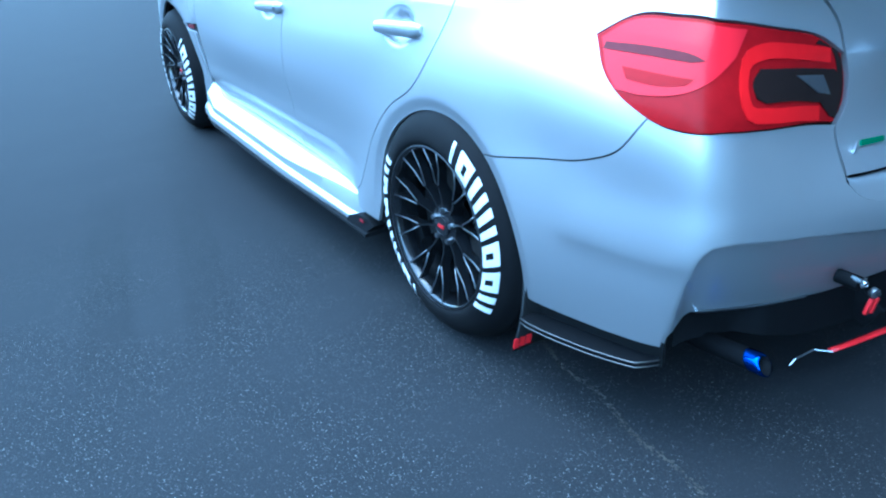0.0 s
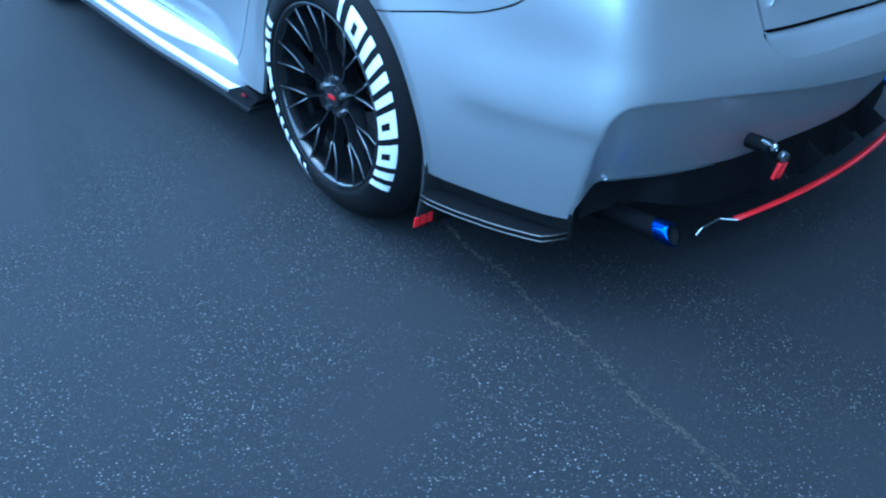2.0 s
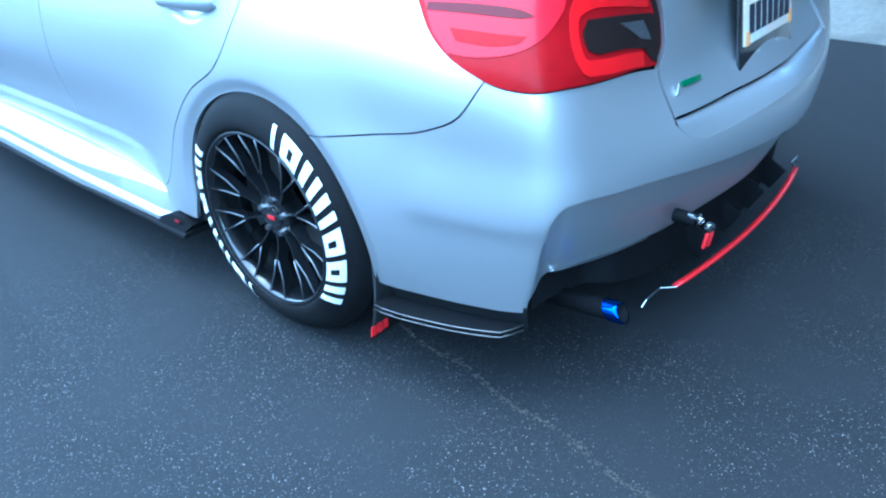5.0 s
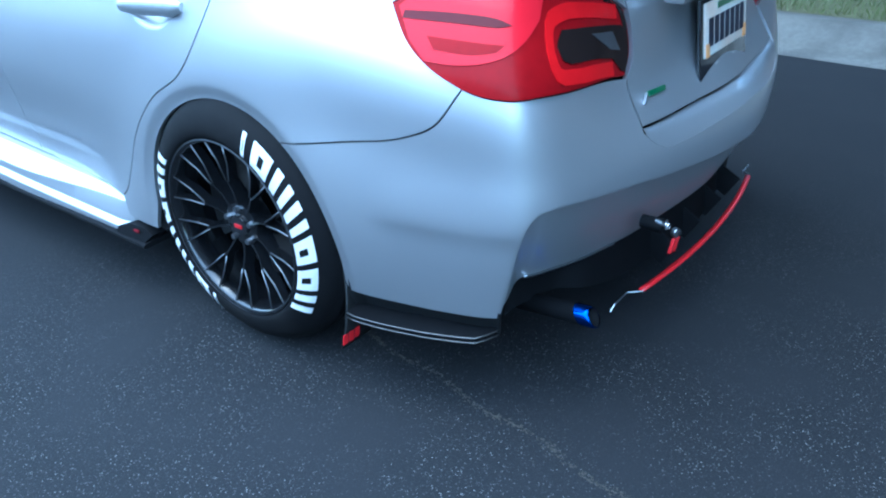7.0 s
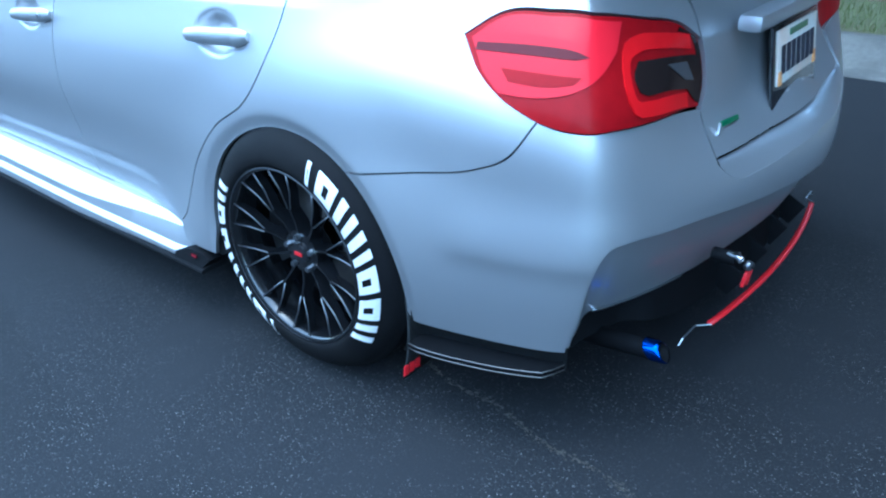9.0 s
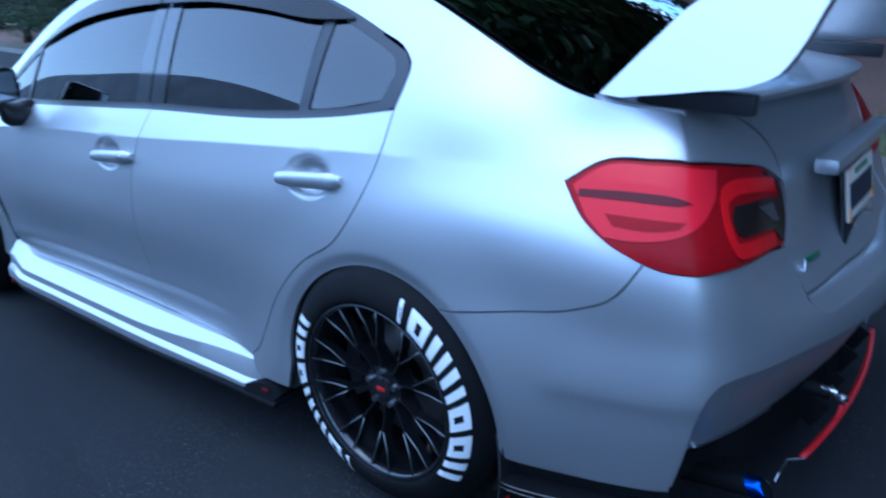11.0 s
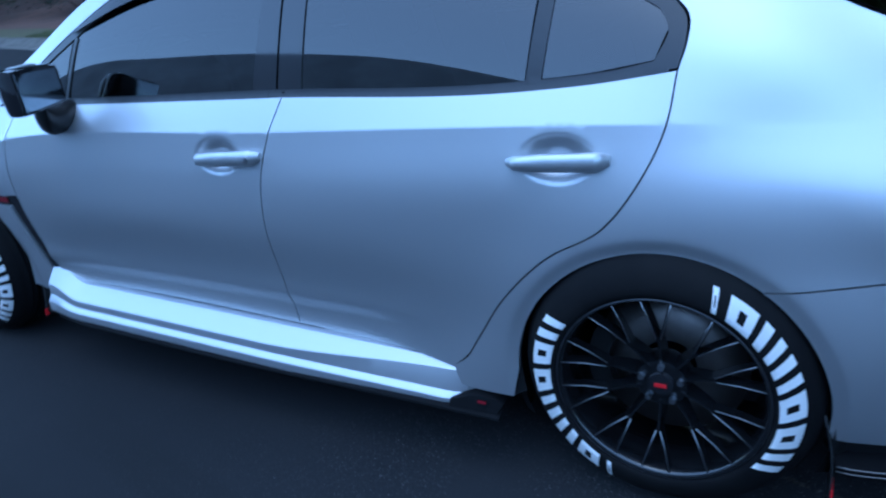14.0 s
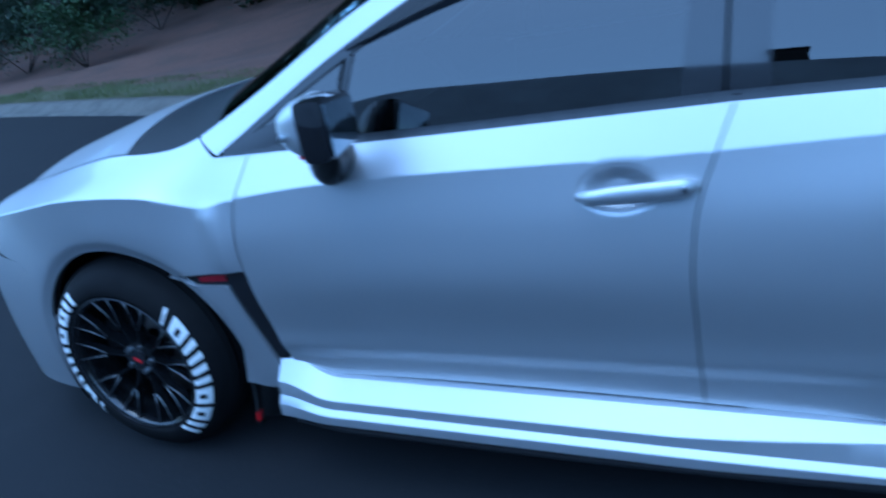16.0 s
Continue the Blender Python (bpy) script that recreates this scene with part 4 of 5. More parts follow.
# spoiler
SIDE = through_points([(-.467, 1.020), (-.55, 1.113), (-.612, 1.176), (-.652, 1.200), (-.71, 1.211), (-.84, 1.218)], .02) + through_points([(-.85, 1.208), (-.833, 1.160), (-.806, 1.092), (-.784, 1.058), (-.745, 1.040), (-.66, 1.029), (-.51, 1.014)], .02)
spoiler = new("rear_spoiler")
spoiler.parent = car
spoiler["label"] = "tall silver rear wing"
for s in (-1, 1):
    bm = bmesh.new()
    rows = []
    for x, sh in ((.672, .985), (.664, 1.0), (.638, 1.0), (.630, .985)):
        rows.append([bm.verts.new((s * (x - .48 * (z - 1.02)), -.66 + (y + .66) * sh, 1.1 + (z - 1.1) * sh)) for y, z in SIDE])
    for a, b in zip(rows, rows[1:]):
        for j in range(len(SIDE)):
            k = (j + 1) % len(SIDE)
            bm.faces.new((a[j], a[k], b[k], b[j]))
    bm.faces.new(rows[0])
    bm.faces.new(rows[-1])
    bm_part("wing_upright", bm, PAINT, spoiler)
rows = []
for x in np.linspace(-.575, .575, 25):
    lift = .012 * (1 - (x / .575) ** 2)
    foil = [(-.665, 1.188), (-.69, 1.203), (-.76, 1.212), (-.85, 1.219), (-.905, 1.228), (-.906, 1.222), (-.85, 1.198), (-.76, 1.178), (-.69, 1.176)]
    rows.append([(x, y, z + lift) for y, z in foil])
vs, fs = loft(rows)
part("wing_blade", vs, fs, PAINT, spoiler).data.set_sharp_from_angle(angle=radians(40))
for s in (-1, 1):
    # dark trim colour on the feet imitates the shadow below the wing
    bm = bmesh.new()
    box(bm, (.030, .22, .040), pose(s * .605, -.63, 1.008, 4))
    bm_part("wing_foot", bm, TRIM, spoiler, "dark foot of the wing", bevel=.008)

# roof fins
for k in range(7):
    x = -.42 + .14 * k
    p = top_point(np.array(.16), np.array(x / .57))
    bm = bmesh.new()
    v = [bm.verts.new(q) for q in ((-.012, .05, 0), (.012, .05, 0), (.012, -.05, 0), (-.012, -.05, 0), (-.003, -.035, .032), (.003, -.035, .032))]
    for f in ((0, 1, 2, 3), (0, 3, 4), (1, 5, 2), (2, 5, 4, 3), (0, 4, 5, 1)):
        bm.faces.new([v[i] for i in f])
    ob = bm_part("vortex_fin", bm, UNDER, car, bevel=.002)
    ob.matrix_basis = pose(p[0], p[1], p[2] - .003, 14)
bm = bmesh.new()
v = [bm.verts.new(q) for q in ((-.03, .09, 0), (.03, .09, 0), (.035, -.08, 0), (-.035, -.08, 0), (-.004, -.06, .06), (.004, -.06, .06), (.006, -.085, .05), (-.006, -.085, .05))]
for f in ((0, 1, 2, 3), (0, 3, 7, 4), (1, 5, 6, 2), (2, 6, 7, 3), (0, 4, 5, 1), (4, 7, 6, 5)):
    bm.faces.new([v[i] for i in f])
ob = bm_part("antenna_fin", bm, PAINT, car, "silver shark-fin antenna", bevel=.008)
p = top_point(np.array(.36), np.array(0.0))
ob.matrix_basis = pose(*p, 5)


# ---- door handles ----
def handle(door, y0, y1, z0, z1, lock):
    rows = []
    for q in np.linspace(0, 1, 21):
        y = y0 + (y1 - y0) * q
        z = z0 + (z1 - z0) * q
        base = shell(np.array(y), np.array(z))
        end = min(q, 1 - q)
        rise = .013 * smooth(0, .12, end) + .003
        hh = .0195 * (.5 + .5 * smooth(0, .1, end)) * (1.0 + .10 * (1 - q)) * (1 - .25 * smooth(.6, 1, q))
        th = .014 * (.5 + .5 * smooth(0, .1, end))
        rows.append([(base[0] - rise - th * math.cos(a), y, z + hh * math.sin(a)) for a in np.linspace(0, 2 * math.pi, 13)[:-1]])
    vs, fs = loft(rows)
    ob = part("door_handle", vs, fs, PAINT, door, "silver pull handle")
    ob.data.set_sharp_from_angle(angle=radians(50))
    mirrored(ob)
    if lock:
        bm = bmesh.new()
        p = shell(np.array(y0 + .018), np.array(z0))
        rod(bm, .0075, .0075, .006, pose(p[0] - .0295, y0 + .024, z0, 0, 90), 16)
        bm_part("key_lock", bm, SATIN, door, bevel=.001)


handle(rear_door, .106, .328, .818, .809, False)
handle(front_door, 1.020, 1.254, .796, .784, True)


# ---- mirrors ----
def mirror_set(s):
    mir = new("side_mirror")
    mir.parent = car
    mir["label"] = "silver side mirror with black foot"
    bm = bmesh.new()
    bmesh.ops.create_uvsphere(bm, u_segments=28, v_segments=18, radius=1)
    for v in bm.verts:
        x, y, z = v.co
        p = lambda c, e: math.copysign(abs(c) ** e, c)
        v.co = (p(x, .55) * .075, (max(y, -.28)) * .070, p(z, .6) * .064)
        if y > 0:
            v.co.x *= 1 - .25 * y
            v.co.z *= 1 - .3 * y
    shellm = bm_part("mirror_shell", bm, PAINT, mir)
    shellm.matrix_basis = pose(s * .922, 1.782, 1.000, 0, 0, -6 * s)
    bm = bmesh.new()
    box(bm, (.162, .072, .136))
    for v in bm.verts:
        if v.co.x * s < 0:
            v.co.z *= .85
    o = bm_part("mirror_frame", bm, GLOSS, mir, bevel=.022)
    o.matrix_basis = pose(s * .925, 1.742, .998, 0, 0, -6 * s)
    bm = bmesh.new()
    box(bm, (.134, .006, .110))
    for v in bm.verts:
        if v.co.x * s < 0:
            v.co.z *= .82
    o = bm_part("mirror_glass", bm, MIRROR, mir, bevel=.002)
    o.matrix_basis = pose(s * .925, 1.7055, .998, 0, 0, -6 * s)
    vs, fs = loft([[(s * x, y + .03 * math.cos(a) * g, z + .02 * math.sin(a) * 0 + h * math.sin(a)) for a in np.linspace(0, 2 * math.pi, 15)[:-1]] for x, y, z, g, h in
                   ((.78, 1.815, .892, 1.5, .042), (.835, 1.812, .886, 1.65, .044), (.868, 1.805, .888, 1.6, .044), (.892, 1.792, .905, 1.35, .048), (.905, 1.775, .93, 1.1, .045), (.91, 1.765, .955, .9, .03))])
    part("mirror_foot", vs, fs, BLACK, mir, "black mirror foot")
    bm = bmesh.new()
    box(bm, (.09, .012, .012), pose(s * .96, 1.832, .990, 0, 0, -28 * s))
    bm_part("turn_signal", bm, SATIN, mir, bevel=.003)
    bm = bmesh.new()
    box(bm, (.05, .02, .012), pose(s * .945, 1.79, .943))
    bm_part("mirror_badge", bm, RED, mir, "small red strip", bevel=.003)


mirror_set(-1)
mirror_set(1)

# ---- number plate, badges ----
PLATE_Y = float(shell(np.array(-1.57), np.array(.72), trunk_out(np.array(-1.57), np.array(.72)))[1]) - .012
plate = new("license_plate")
plate.parent = car
plate["label"] = "white licence plate in a black frame"
plate.matrix_basis = pose(0, PLATE_Y, .722, 90 - 8)
bm = bmesh.new()
box(bm, (.325, .185, .008), pose(0, -.008, 0))
bm_part("plate_frame", bm, GLOSS, plate, bevel=.003)
bm = bmesh.new()
box(bm, (.292, .118, .004), pose(0, .015, .006))
bm_part("plate_sheet", bm, PLATE, plate, bevel=.001)
for k in range(7):
    bm = bmesh.new()
    box(bm, (.026, .062, .002), pose(-.108 + .036 * k, .008, .009))
    bm_part("plate_bar", bm, INK, plate)
bm = bmesh.new()
box(bm, (.13, .014, .002), pose(0, .06, .009))
bm_part("plate_bar", bm, GREEN, plate)
for x in (-.13, .13):
    bm = bmesh.new()
    box(bm, (.022, .03, .002), pose(x, -.03, .009))
    bm_part("plate_sticker", bm, PINK, plate)
bm = bmesh.new()
for k in range(6):
    box(bm, (.019, .024, .002), pose(-.055 + .022 * k, -.082, .0055))
bm_part("frame_mark", bm, WHITE, plate, "white block mark on the frame")
bm = bmesh.new()
box(bm, (.62, .05, .035), pose(0, PLATE_Y + .014, .838))
bm_part("trunk_garnish", bm, PAINT, car, "silver garnish over the plate", bevel=.012)


def badge(u, z, size, mat, label, lift=.006):
    p = shell(np.array(u), np.array(z), float(trunk_out(np.array(u), np.array(z))) + lift)
    bm = bmesh.new()
    box(bm, size)
    ob = bm_part("badge", bm, mat, car, label, bevel=.003)
    e = .01
    t = shell(np.array(u - e), np.array(z)) - shell(np.array(u + e), np.array(z))
    ob.matrix_basis = pose(*p, -14, 0, math.degrees(math.atan2(t[1], t[0])))
    return ob


badge(-1.165, .652, (.006, .006, .026), SATIN, "slanted chrome badge").matrix_basis @= pose(0, 0, 0, 0, 30, 0)
badge(-1.215, .656, (.066, .007, .012), GREEN, "small green badge")

# ---- cabin ----
def seat(x, y, w, back):
    ob = new("car_seat")
    ob.parent = car
    ob["label"] = "black cloth car seat"
    bm = bmesh.new()
    box(bm, (w, .5, .18), pose(x, y, .42))
    bm_part("seat_cushion", bm, CLOTH, ob, bevel=.04)
    bm = bmesh.new()
    box(bm, (w, .14, .58), pose(x, y - .30, .75, -14))
    bm_part("seat_back", bm, CLOTH, ob, bevel=.04)
    for dx in back:
        bm = bmesh.new()
        box(bm, (.25, .09, .16), pose(x + dx, y - .40, 1.07, -10))
        bm_part("headrest", bm, CLOTH, ob, bevel=.03)


seat(-.36, 1.30, .5, (0,))
seat(.36, 1.30, .5, (0,))
seat(0, .42, 1.2, (-.38, .38))
bm = bmesh.new()
box(bm, (1.4, .40, .3), pose(0, 2.02, .80, 8))
bm_part("dashboard", bm, CLOTH, car, "dark dashboard", bevel=.06)
tv, tf = [], []
for i in range(32):
    a = 2 * math.pi * i / 32
    for j in range(8):
        b = 2 * math.pi * j / 8
        r = .185 + .016 * math.cos(b)
        tv.append(Vector((r * math.cos(a), r * math.sin(a), .016 * math.sin(b))))
        tf.append((i * 8 + j, i * 8 + (j + 1) % 8, ((i + 1) % 32) * 8 + (j + 1) % 8, ((i + 1) % 32) * 8 + j))
ob = part("steering_wheel", tv, tf, TRIM, car, "black steering wheel")
ob.matrix_basis = pose(-.36, 1.73, .90, 65)
bm = bmesh.new()
box(bm, (1.42, 3.6, .04), pose(0, 1.2, .24))
box(bm, (1.4, .04, .6), pose(0, -.12, .6))
box(bm, (1.3, .5, .03), pose(0, -.25, .93))
bm_part("cabin_floor", bm, DARK, car, "black cabin floor and parcel shelf")


# ---- ground ----
def asphalt():
    mat = bpy.data.materials.new("asphalt")
    mat.use_nodes = True
    nt = mat.node_tree
    bsdf = nt.nodes["Principled BSDF"]
    bsdf.inputs["Roughness"].default_value = .87
    bsdf.inputs["Specular IOR Level"].default_value = .30
    co = nt.nodes.new("ShaderNodeTexCoord")
    vor = nt.nodes.new("ShaderNodeTexVoronoi")
    vor.inputs["Scale"].default_value = 310
    nt.links.new(co.outputs["Object"], vor.inputs["Vector"])
    stone = nt.nodes.new("ShaderNodeValToRGB")
    el = stone.color_ramp.elements
    el[0].position, el[0].color = 0.0, (.018, .0185, .020, 1)
    el[1].position, el[1].color = 1.0, (.52, .51, .49, 1)
    for pos, c in ((.55, .016), (.82, .035), (.94, .15)):
        e = el.new(pos)
        e.color = (c, c * 1.01, c * 1.03, 1)
    nt.links.new(vor.outputs["Color"], stone.inputs["Fac"])
    sep = nt.nodes.new("ShaderNodeSeparateColor")
    nt.links.new(vor.outputs["Color"], sep.inputs["Color"])
    nt.links.new(sep.outputs["Red"], stone.inputs["Fac"])
    wear_light_noise = nt.nodes.new("ShaderNodeTexNoise")
    wear_light_noise.inputs["Scale"].default_value, wear_light_noise.inputs["Detail"].default_value = 2.6, 7
    nt.links.new(co.outputs["Object"], wear_light_noise.inputs["Vector"])
    fine = nt.nodes.new("ShaderNodeTexNoise")
    fine.inputs["Scale"].default_value, fine.inputs["Detail"].default_value = 260, 3
    nt.links.new(co.outputs["Object"], fine.inputs["Vector"])
    # stones show only as small grains
    ring = nt.nodes.new("ShaderNodeMapRange")
    ring.inputs["From Min"].default_value, ring.inputs["From Max"].default_value = .30, .52
    ring.inputs["To Min"].default_value, ring.inputs["To Max"].default_value = 1, 0
    nt.links.new(vor.outputs["Distance"], ring.inputs["Value"])
    worn = nt.nodes.new("ShaderNodeMapRange")
    worn.inputs["From Min"].default_value, worn.inputs["From Max"].default_value = .40, .66
    worn.inputs["To Min"].default_value, worn.inputs["To Max"].default_value = .05, 1
    nt.links.new(wear_light_noise.outputs["Fac"], worn.inputs["Value"])
    # asphalt dims away from this point: uneven light painted into the colour
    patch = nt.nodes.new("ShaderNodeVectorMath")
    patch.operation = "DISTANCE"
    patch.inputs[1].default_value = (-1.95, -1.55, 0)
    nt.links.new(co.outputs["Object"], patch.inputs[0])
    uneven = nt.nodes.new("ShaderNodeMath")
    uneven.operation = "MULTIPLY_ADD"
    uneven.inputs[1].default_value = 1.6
    nt.links.new(wear_light_noise.outputs["Fac"], uneven.inputs[0])
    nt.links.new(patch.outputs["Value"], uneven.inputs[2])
    lit_fade = nt.nodes.new("ShaderNodeMapRange")
    lit_fade.inputs["From Min"].default_value, lit_fade.inputs["From Max"].default_value = 2.3, 3.8
    lit_fade.inputs["To Min"].default_value, lit_fade.inputs["To Max"].default_value = 1.0, .12
    nt.links.new(uneven.outputs[0], lit_fade.inputs["Value"])
    grit = nt.nodes.new("ShaderNodeMath")
    grit.operation = "MULTIPLY"
    nt.links.new(ring.outputs["Result"], grit.inputs[0])
    nt.links.new(worn.outputs["Result"], grit.inputs[1])
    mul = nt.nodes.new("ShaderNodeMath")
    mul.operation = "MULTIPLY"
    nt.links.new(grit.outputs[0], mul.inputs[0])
    nt.links.new(lit_fade.outputs["Result"], mul.inputs[1])
    base = nt.nodes.new("ShaderNodeMix")
    base.data_type = "RGBA"
    base.inputs["A"].default_value, base.inputs["B"].default_value = (.008, .0085, .010, 1), (.022, .0225, .025, 1)
    nt.links.new(fine.outputs["Fac"], base.inputs["Factor"])
    mix = nt.nodes.new("ShaderNodeMix")
    mix.data_type = "RGBA"
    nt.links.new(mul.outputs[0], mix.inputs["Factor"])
    # darker base far from that point stands in for dimmer light
    dimmed = nt.nodes.new("ShaderNodeMix")
    dimmed.data_type = "RGBA"
    dimmed.inputs["A"].default_value = (.0055, .006, .0075, 1)
    nt.links.new(lit_fade.outputs["Result"], dimmed.inputs["Factor"])
    nt.links.new(base.outputs["Result"], dimmed.inputs["B"])
    last = dimmed.outputs["Result"]
    for cx, cy, turn in ((-1.59, 1.05, -9.5), (-1.28, 1.04, -11)):
        local = nt.nodes.new("ShaderNodeMapping")
        local.vector_type = "TEXTURE"
        local.inputs["Location"].default_value = (cx, cy, 0)
        local.inputs["Rotation"].default_value = (0, 0, radians(turn))
        local.inputs["Scale"].default_value = (.085, .80, 1)
        nt.links.new(co.outputs["Object"], local.inputs["Vector"])
        size = nt.nodes.new("ShaderNodeVectorMath")
        size.operation = "ABSOLUTE"
        nt.links.new(local.outputs["Vector"], size.inputs[0])
        axes = nt.nodes.new("ShaderNodeSeparateXYZ")
        nt.links.new(size.outputs["Vector"], axes.inputs["Vector"])
        far = nt.nodes.new("ShaderNodeMath")
        far.operation = "MAXIMUM"
        nt.links.new(axes.outputs["X"], far.inputs[0])
        nt.links.new(axes.outputs["Y"], far.inputs[1])
        band = nt.nodes.new("ShaderNodeMapRange")
        band.interpolation_type = "SMOOTHSTEP"
        band.inputs["From Min"].default_value, band.inputs["From Max"].default_value = .55, 1.15
        band.inputs["To Min"].default_value, band.inputs["To Max"].default_value = .75, 0
        nt.links.new(far.outputs[0], band.inputs["Value"])
        streak = nt.nodes.new("ShaderNodeTexNoise")
        streak.inputs["Scale"].default_value, streak.inputs["Detail"].default_value = 2.2, 4
        nt.links.new(local.outputs["Vector"], streak.inputs["Vector"])
        stripe = nt.nodes.new("ShaderNodeMath")
        stripe.operation = "MULTIPLY"
        nt.links.new(band.outputs["Result"], stripe.inputs[0])
        nt.links.new(streak.outputs["Fac"], stripe.inputs[1])
        rubbed = nt.nodes.new("ShaderNodeMix")
        rubbed.data_type = "RGBA"
        rubbed.inputs["B"].default_value = (.0032, .0036, .0044, 1)
        nt.links.new(stripe.outputs[0], rubbed.inputs["Factor"])
        nt.links.new(last, rubbed.inputs["A"])
        last = rubbed.outputs["Result"]
    nt.links.new(last, mix.inputs["A"])
    nt.links.new(stone.outputs["Color"], mix.inputs["B"])
    nt.links.new(mix.outputs["Result"], bsdf.inputs["Base Color"])
    bump = nt.nodes.new("ShaderNodeBump")
    bump.inputs["Strength"].default_value, bump.inputs["Distance"].default_value = .8, .003
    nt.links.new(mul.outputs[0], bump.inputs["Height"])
    nt.links.new(bump.outputs["Normal"], bsdf.inputs["Normal"])
    return mat


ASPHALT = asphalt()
GRASSY = material("grass_soil", (.075, .078, .03), .95, vary=.5, grain=25, bump=1, bump_scale=80, stain=.7, dark=(.075, .052, .03), stain_scale=.6)
MULCH = material("pine_straw", (.105, .054, .036), .95, vary=.5, grain=18, bump=1, bump_scale=90, stain=.6, dark=(.05, .034, .024), stain_scale=1.1)
BLADE = material("grass_blade", (.085, .10, .028), .6, vary=.5, grain=4)
LEAF = material("leaf_green", (.028, .058, .016), .6, vary=.5, grain=4)
LEAF_DARK = material("leaf_dark", (.012, .026, .009), .6, vary=.5, grain=4)
BARK = material("bark", (.032, .026, .022), .9, vary=.4, grain=14, bump=1, bump_scale=30)
# pale so that the unseen wall bounces light onto the car's flank
WALL = material("pale_bounce_wall", (.74, .77, .80), .85, vary=.2, grain=3, stain=.5, stain_scale=.7)

KERB = [(-60, 1.2), (-20, 2.2), (-5, 2.66), (-.6, 2.76), (1.5, 3.02), (4, 3.72), (7, 4.72), (10.2, 5.81), (13.7, 6.9), (20, 8.5), (31, 11.2), (44, 14.5), (61, 18), (90, 23)]
kerb_x = spline(KERB)


def bank_z(d, y):
    """Height of the verge at a distance d behind the kerb."""
    return .12 + .03 * smooth(0, 1, d) + 2.2 * smooth(.9, 22, d) + .10 * np.sin(y * .7 + d) * smooth(1, 5, d)


n = 4
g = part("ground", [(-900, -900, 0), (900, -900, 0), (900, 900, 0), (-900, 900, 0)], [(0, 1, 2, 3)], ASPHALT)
tagged(g, "dark worn asphalt with pale exposed grit", "ground", kind="structure")
ys = np.concatenate([np.linspace(-60, -6, 24), np.linspace(-5.5, 18, 95), np.linspace(19, 90, 40)])
prof = [(0, -.02), (0, .012), (.18, .03), (.26, .06), (.32, .10), (.38, .125), (.44, .135), (.60, .137), (.61, .10)]
vs, fs = loft([[(float(kerb_x(y)) + d, y, z) for d, z in prof] for y in ys], False, False)
tagged(part("kerb", vs, [f[::-1] for f in fs], CONCRETE), "weathered rolled concrete kerb beside the asphalt", "kerb", kind="structure")
ds = [.56, .7, .9, 1.2, 1.6, 2.2, 3, 4, 5.5, 7.5, 10, 14, 20, 30, 60, 200]
vs, fs = loft([[(float(kerb_x(y)) + d, y, float(bank_z(d, y))) for d in ds[:5]] for y in ys], False, False)
tagged(part("verge", vs, [f[::-1] for f in fs], GRASSY), "narrow strip of patchy grass behind the kerb", "grass", kind="structure")
vs, fs = loft([[(float(kerb_x(y)) + d, y, float(bank_z(d, y)) + .0) for d in ds[4:]] for y in ys], False, False)
tagged(part("bank", vs, [f[::-1] for f in fs], MULCH), "sloping bank covered with brown pine straw", "bank", kind="structure")

# crack in the asphalt
vs, fs = [], []
rng = random.Random(4)
for k in range(900):
    q = rng.random()
    y = -.12 - 1.45 * q
    x = -.665 - .225 * q + .008 * math.sin(q * 31) + rng.gauss(0, .0035 + .004 * q)
    r = .0012 + .0028 * rng.random() ** 2
    a = rng.uniform(0, 6.28)
    b = len(vs)
    vs += [(x + r * math.cos(a + t), y + 1.6 * r * math.sin(a + t), .0004) for t in (0, 2.1, 4.2)] + [(x, y, .0004 + r * .6)]
    fs += [(b, b + 1, b + 3), (b + 1, b + 2, b + 3), (b + 2, b, b + 3)]
tagged(part("asphalt_seam", vs, fs, TAR, smooth=False), "faint sandy seam line in the asphalt", "seam", kind="structure")

# grass blades
rng = random.Random(7)
vs, fs = [], []
for k in range(26000):
    y = rng.uniform(-4, 16)
    d = .58 + 1.5 * rng.random() ** 1.3
    x = float(kerb_x(y)) + d
    z = float(bank_z(d, y)) - .005
    if rng.random() > .25 + .75 * (noise.noise((x * .8, y * .8, 0)) > -.15):
        continue
    a, h, w = rng.uniform(0, 6.28), rng.uniform(.03, .085), .004
    lean = (rng.uniform(-.03, .03), rng.uniform(-.03, .03))
    b = len(vs)
    vs += [(x - w * math.cos(a), y - w * math.sin(a), z), (x + w * math.cos(a), y + w * math.sin(a), z), (x + lean[0], y + lean[1], z + h)]
    fs.append((b, b + 1, b + 2))
tagged(part("grass", vs, fs, BLADE), "short green and dry grass blades on the verge", "grass", kind="stuff")


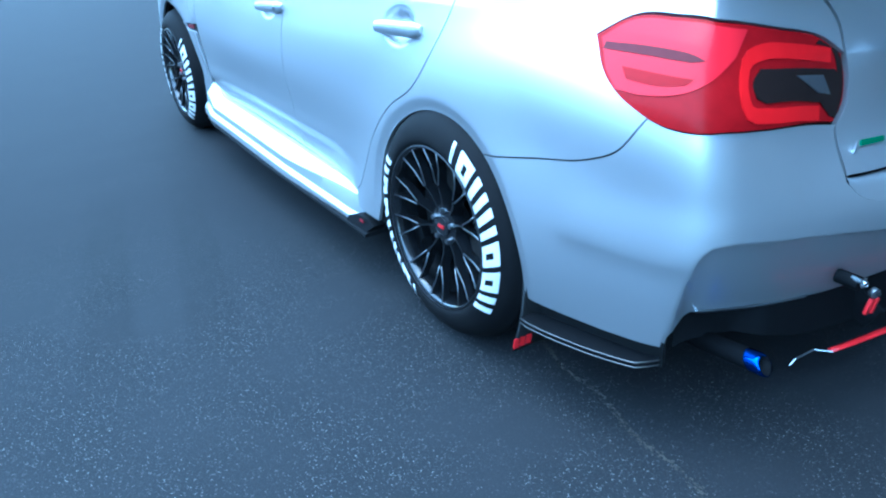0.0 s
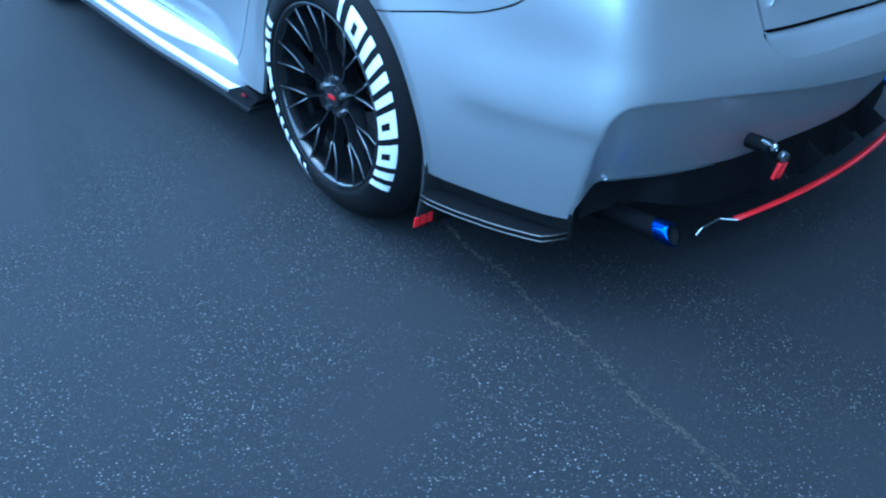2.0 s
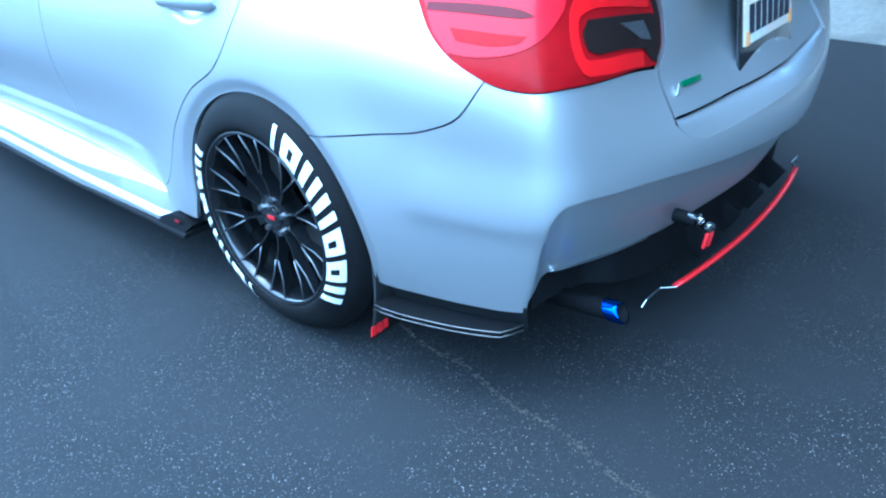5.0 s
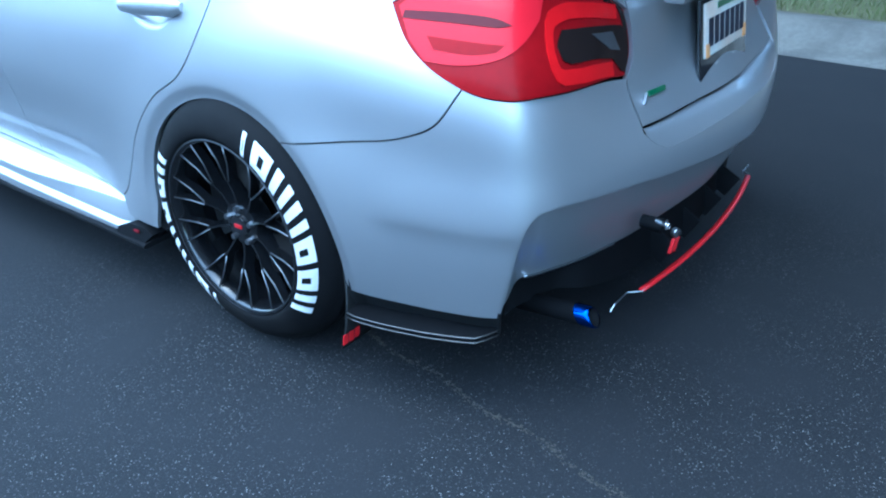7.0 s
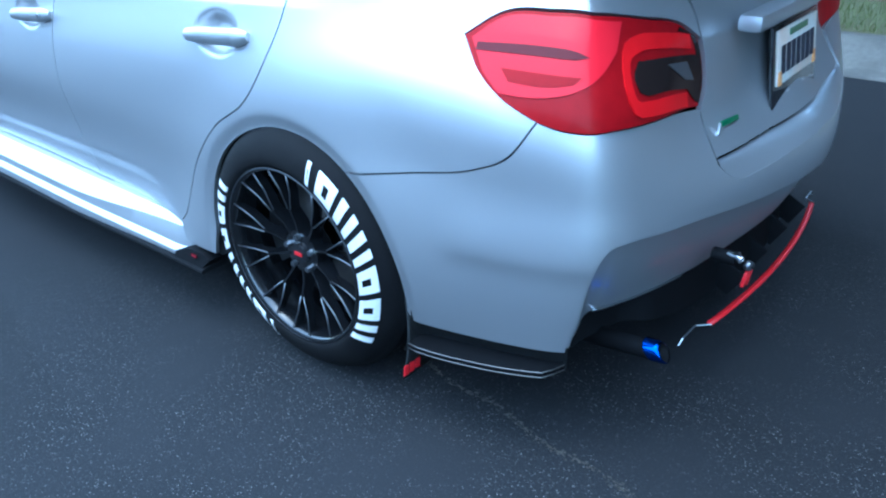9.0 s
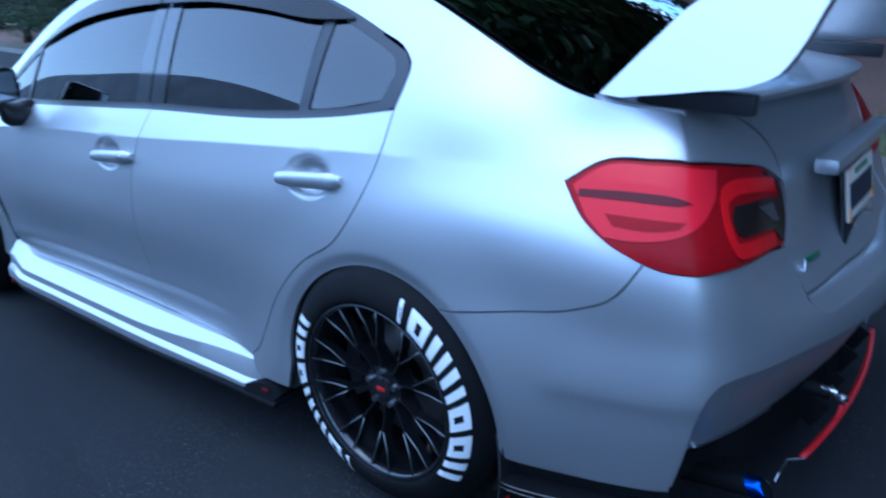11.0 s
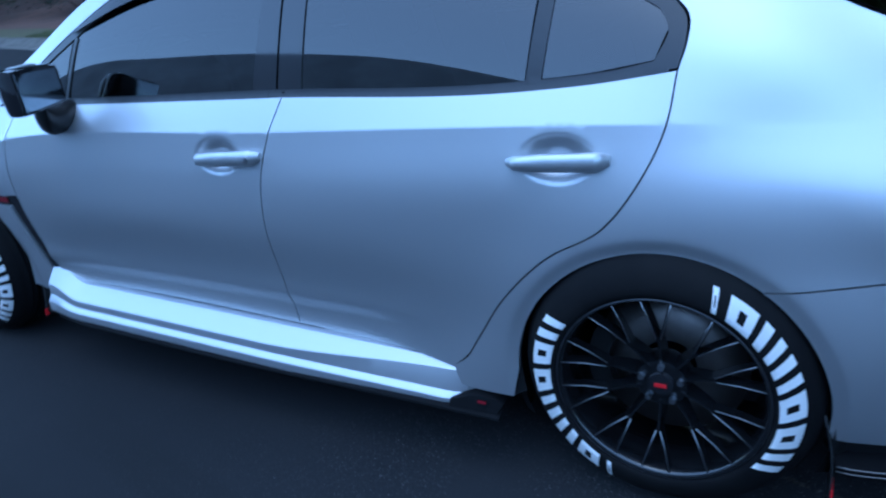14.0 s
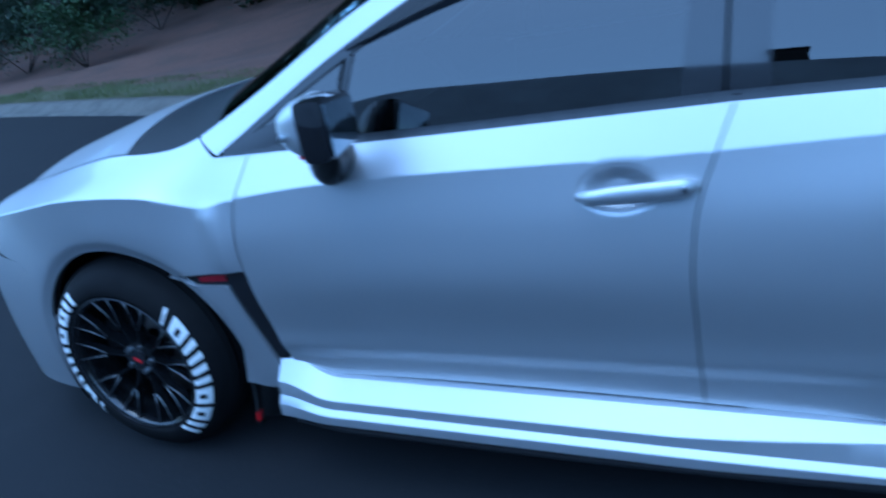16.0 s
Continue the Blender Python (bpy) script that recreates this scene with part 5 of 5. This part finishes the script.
def leaf_crown(center, size, count, leaf, rng):
    vs, fs = [], []
    clumps = []
    for k in range(max(6, count // 90)):
        d = Vector((rng.gauss(0, 1), rng.gauss(0, 1), rng.gauss(0, .8)))
        d.normalize()
        r = rng.uniform(.35, 1.0)
        clumps.append((Vector((d.x * size[0] * r, d.y * size[1] * r, d.z * size[2] * r)), rng.uniform(.16, .34) * min(size)))
    for k in range(count):
        c, r = clumps[rng.randrange(len(clumps))]
        p = c + Vector((rng.gauss(0, 1), rng.gauss(0, 1), rng.gauss(0, .7))) * r
        u = Vector((rng.uniform(-1, 1), rng.uniform(-1, 1), rng.uniform(-.4, .4))).normalized() * leaf * rng.uniform(.6, 1.3)
        w = u.cross(Vector((rng.uniform(-1, 1), rng.uniform(-1, 1), 1))).normalized() * leaf * .4
        p = p + Vector(center)
        b = len(vs)
        vs += [p - u, p + w, p + u, p - w]
        fs.append((b, b + 1, b + 2, b + 3))
    return vs, fs


def tree(x, y, height, spread, leaves, leaf, rng, low=.45):
    d = x - float(kerb_x(y))
    z0 = float(bank_z(max(d, .6), y)) - .05
    ob = tagged(new("tree"), "dark trunked tree with dense green crown on the bank", "tree", group="trees on the bank")
    ob.location = (x, y, z0)
    r = .006 * height + .05
    rings = []
    for q in np.linspace(0, 1, 12):
        rr = r * (1.25 - q) * (1 + .35 * (1 - smooth(0, .08, q)))
        cx, cy = .04 * height * math.sin(q * 3 + x), .03 * height * math.sin(q * 4 + y)
        rings.append([(cx + rr * math.cos(a) * (1 + .1 * math.sin(3 * a)), cy + rr * math.sin(a), q * height * .92) for a in np.linspace(0, 2 * math.pi, 11)[:-1]])
    vs, fs = loft(rings)
    part("trunk", vs, fs, BARK, ob)
    for k in range(6):
        a, q = rng.uniform(0, 6.28), rng.uniform(low * .8, .8)
        p = Vector((.04 * height * math.sin(q * 3 + x), .03 * height * math.sin(q * 4 + y), q * height * .92))
        tip = p + Vector((math.cos(a), math.sin(a), rng.uniform(.3, .8))) * spread * .7
        rr = r * .4
        rings = [[tuple(p + (tip - p) * t + Vector((math.cos(b), math.sin(b), 0)) * rr * (1 - .85 * t)) for b in np.linspace(0, 2 * math.pi, 7)[:-1]] for t in (0, .35, .7, 1)]
        vs, fs = loft(rings)
        part("limb", vs, fs, BARK, ob)
    vs, fs = leaf_crown((0, 0, height * (1 + low) / 2), (spread, spread, height * (1 - low) / 2), leaves, leaf, rng)
    part("crown", vs, fs, LEAF_DARK if rng.random() < .6 else LEAF, ob)
    return ob


def shrub(x, y, w, h, rng):
    d = x - float(kerb_x(y))
    z0 = float(bank_z(max(d, .6), y))
    ob = tagged(new("shrub"), "loose dark green shrub on the pine straw bank", "shrub", group="shrubs on the bank")
    ob.location = (x, y, z0)
    stems = []
    vs, fs = [], []
    for k in range(5):
        a = rng.uniform(0, 6.28)
        tip = Vector((math.cos(a) * w * .5, math.sin(a) * w * .5, h * .7))
        rings = [[tuple(tip * t + Vector((math.cos(b), math.sin(b), 0)) * .02 * (1 - .7 * t) - Vector((0, 0, .05 * (1 - t)))) for b in np.linspace(0, 2 * math.pi, 6)[:-1]] for t in (0, .5, 1)]
        v2, f2 = loft(rings)
        fs += [tuple(i + len(vs) for i in f) for f in f2]
        vs += v2
    part("stem", vs, fs, BARK, ob)
    vs, fs = leaf_crown((0, 0, h * .55), (w * .6, w * .6, h * .45), int(1500 + 900 * w), .06, rng)
    part("leaves", vs, fs, LEAF if rng.random() < .5 else LEAF_DARK, ob)


rng = random.Random(12)
for x, y, hgt, sp in ((8.6, -1.5, 17, 4.4), (9.2, -6, 17, 4.4), (8.5, -12, 16, 4.4), (9.5, -18, 15, 4.5), (10.5, 6.5, 17, 4.6), (10.8, 4.5, 17, 4.4), (15, -6, 16, 5), (15, -15, 16, 5), (9, -26, 15, 5), (16, -24, 16, 5), (13, 8, 14, 4.2), (17, 14, 15, 4.5), (12, -2, 13, 4), (15.5, 21, 14, 4.5), (21, 30, 16, 5), (14, 33, 14, 5), (20, 3, 16, 5), (22, 12, 16, 5), (12, -9, 14, 4.5), (26, 22, 16, 5), (18, 46, 16, 6), (30, 40, 17, 6)):
    tree(x, y, hgt, sp, 10000, .36, rng)
for x, y, w, hgt in ((12, 17, 2.4, 1.8), (13, 20.5, 2.6, 2.0), (11.5, 24, 2.2, 1.6), (14, 27, 3, 2.4), (16, 32, 3, 2.4), (15.5, 17.5, 3, 2.4), (15, 11, 2.4, 1.8), (16, 6, 2.6, 2.0), (16, 1, 2.6, 2.0), (15, 38, 3.2, 2.6),
                     (17, 44, 3.4, 2.8), (18, 24, 3.2, 2.8), (19, 9.5, 3, 2.6), (19, -2, 3, 2.6), (20, 18, 3.2, 3), (20, 52, 4, 3.4), (22, 36, 4, 3.4)):
    shrub(x, y, w, hgt, rng)
# far wood
rngw = random.Random(3)
vs, fs = [], []
for k in range(34):
    y = -40 + 5 * k
    v2, f2 = leaf_crown((34 + rngw.uniform(-4, 4), y, 5 + rngw.uniform(0, 2)), (6, 5, 6.5), 2600, .6, rngw)
    fs += [tuple(i + len(vs) for i in f) for f in f2]
    vs += v2
tagged(part("far_wood", vs, fs, LEAF_DARK), "dense dark wood behind the bank", "trees", kind="stuff")
vs, fs = [], []
for k in range(150):
    y = -32 + .62 * k + rngw.uniform(-.4, .4)
    x = float(kerb_x(y)) + rngw.uniform(9.5, 15)
    z = float(bank_z(x - float(kerb_x(y)), y))
    hgt = rngw.uniform(.9, 2.0)
    v2, f2 = leaf_crown((x, y, z + hgt * .5), (1.3, 1.1, hgt * .55), 420, .16, rngw)
    fs += [tuple(i + len(vs) for i in f) for f in f2]
    vs += v2
tagged(part("undergrowth", vs, fs, LEAF_DARK), "dense dark green undergrowth along the wood", "undergrowth", kind="stuff")
DARK_WALL = material("dark_siding", (.055, .05, .045), .85, vary=.2, grain=3, stain=.5, stain_scale=.7)
# plain wall of a building across the lot, known only from window reflections
rows = []
# southern end slopes down to let low sky reach the car's rear
for y, top in ((-16, .4), (-9, 2.2), (-4, 4.2), (-1.5, 4.85), (.5, 5.0), (3, 5.3), (7, 5.8), (11, 6.05), (16, 6.35), (45, 6.35)):
    rows.append([(-10.2, y, 0), (-10.2, y, top), (-9.8, y, top), (-9.8, y, 0)])
vs, fs = loft(rows)
w = part("wall_west", vs, fs, WALL, smooth=False)
tagged(w, "plain pale blue-grey wall across the parking lot", "wall", kind="structure")
bm = bmesh.new()
# unseen wall added to keep sky light off the car's rear
box(bm, (32, .4, 14.0), pose(11.4, -7.6, 7.0))
w = bm_part("sky_block_south", bm, DARK_WALL, smooth=False)
tagged(w, "plain dark brown wall behind the parked car", "wall", kind="structure")
vent_box = tagged(new("roof_vent"), "small dark boxy roof vent on the pale wall", "vent")
bm = bmesh.new()
box(bm, (.34, .52, .5), pose(-10, .46, 5.23))
bm_part("vent_body", bm, DARK_WALL, vent_box, bevel=.02)
bm = bmesh.new()
box(bm, (.4, .60, .06), pose(-10, .46, 5.50))
bm_part("vent_cap", bm, DARK_WALL, vent_box, bevel=.02)
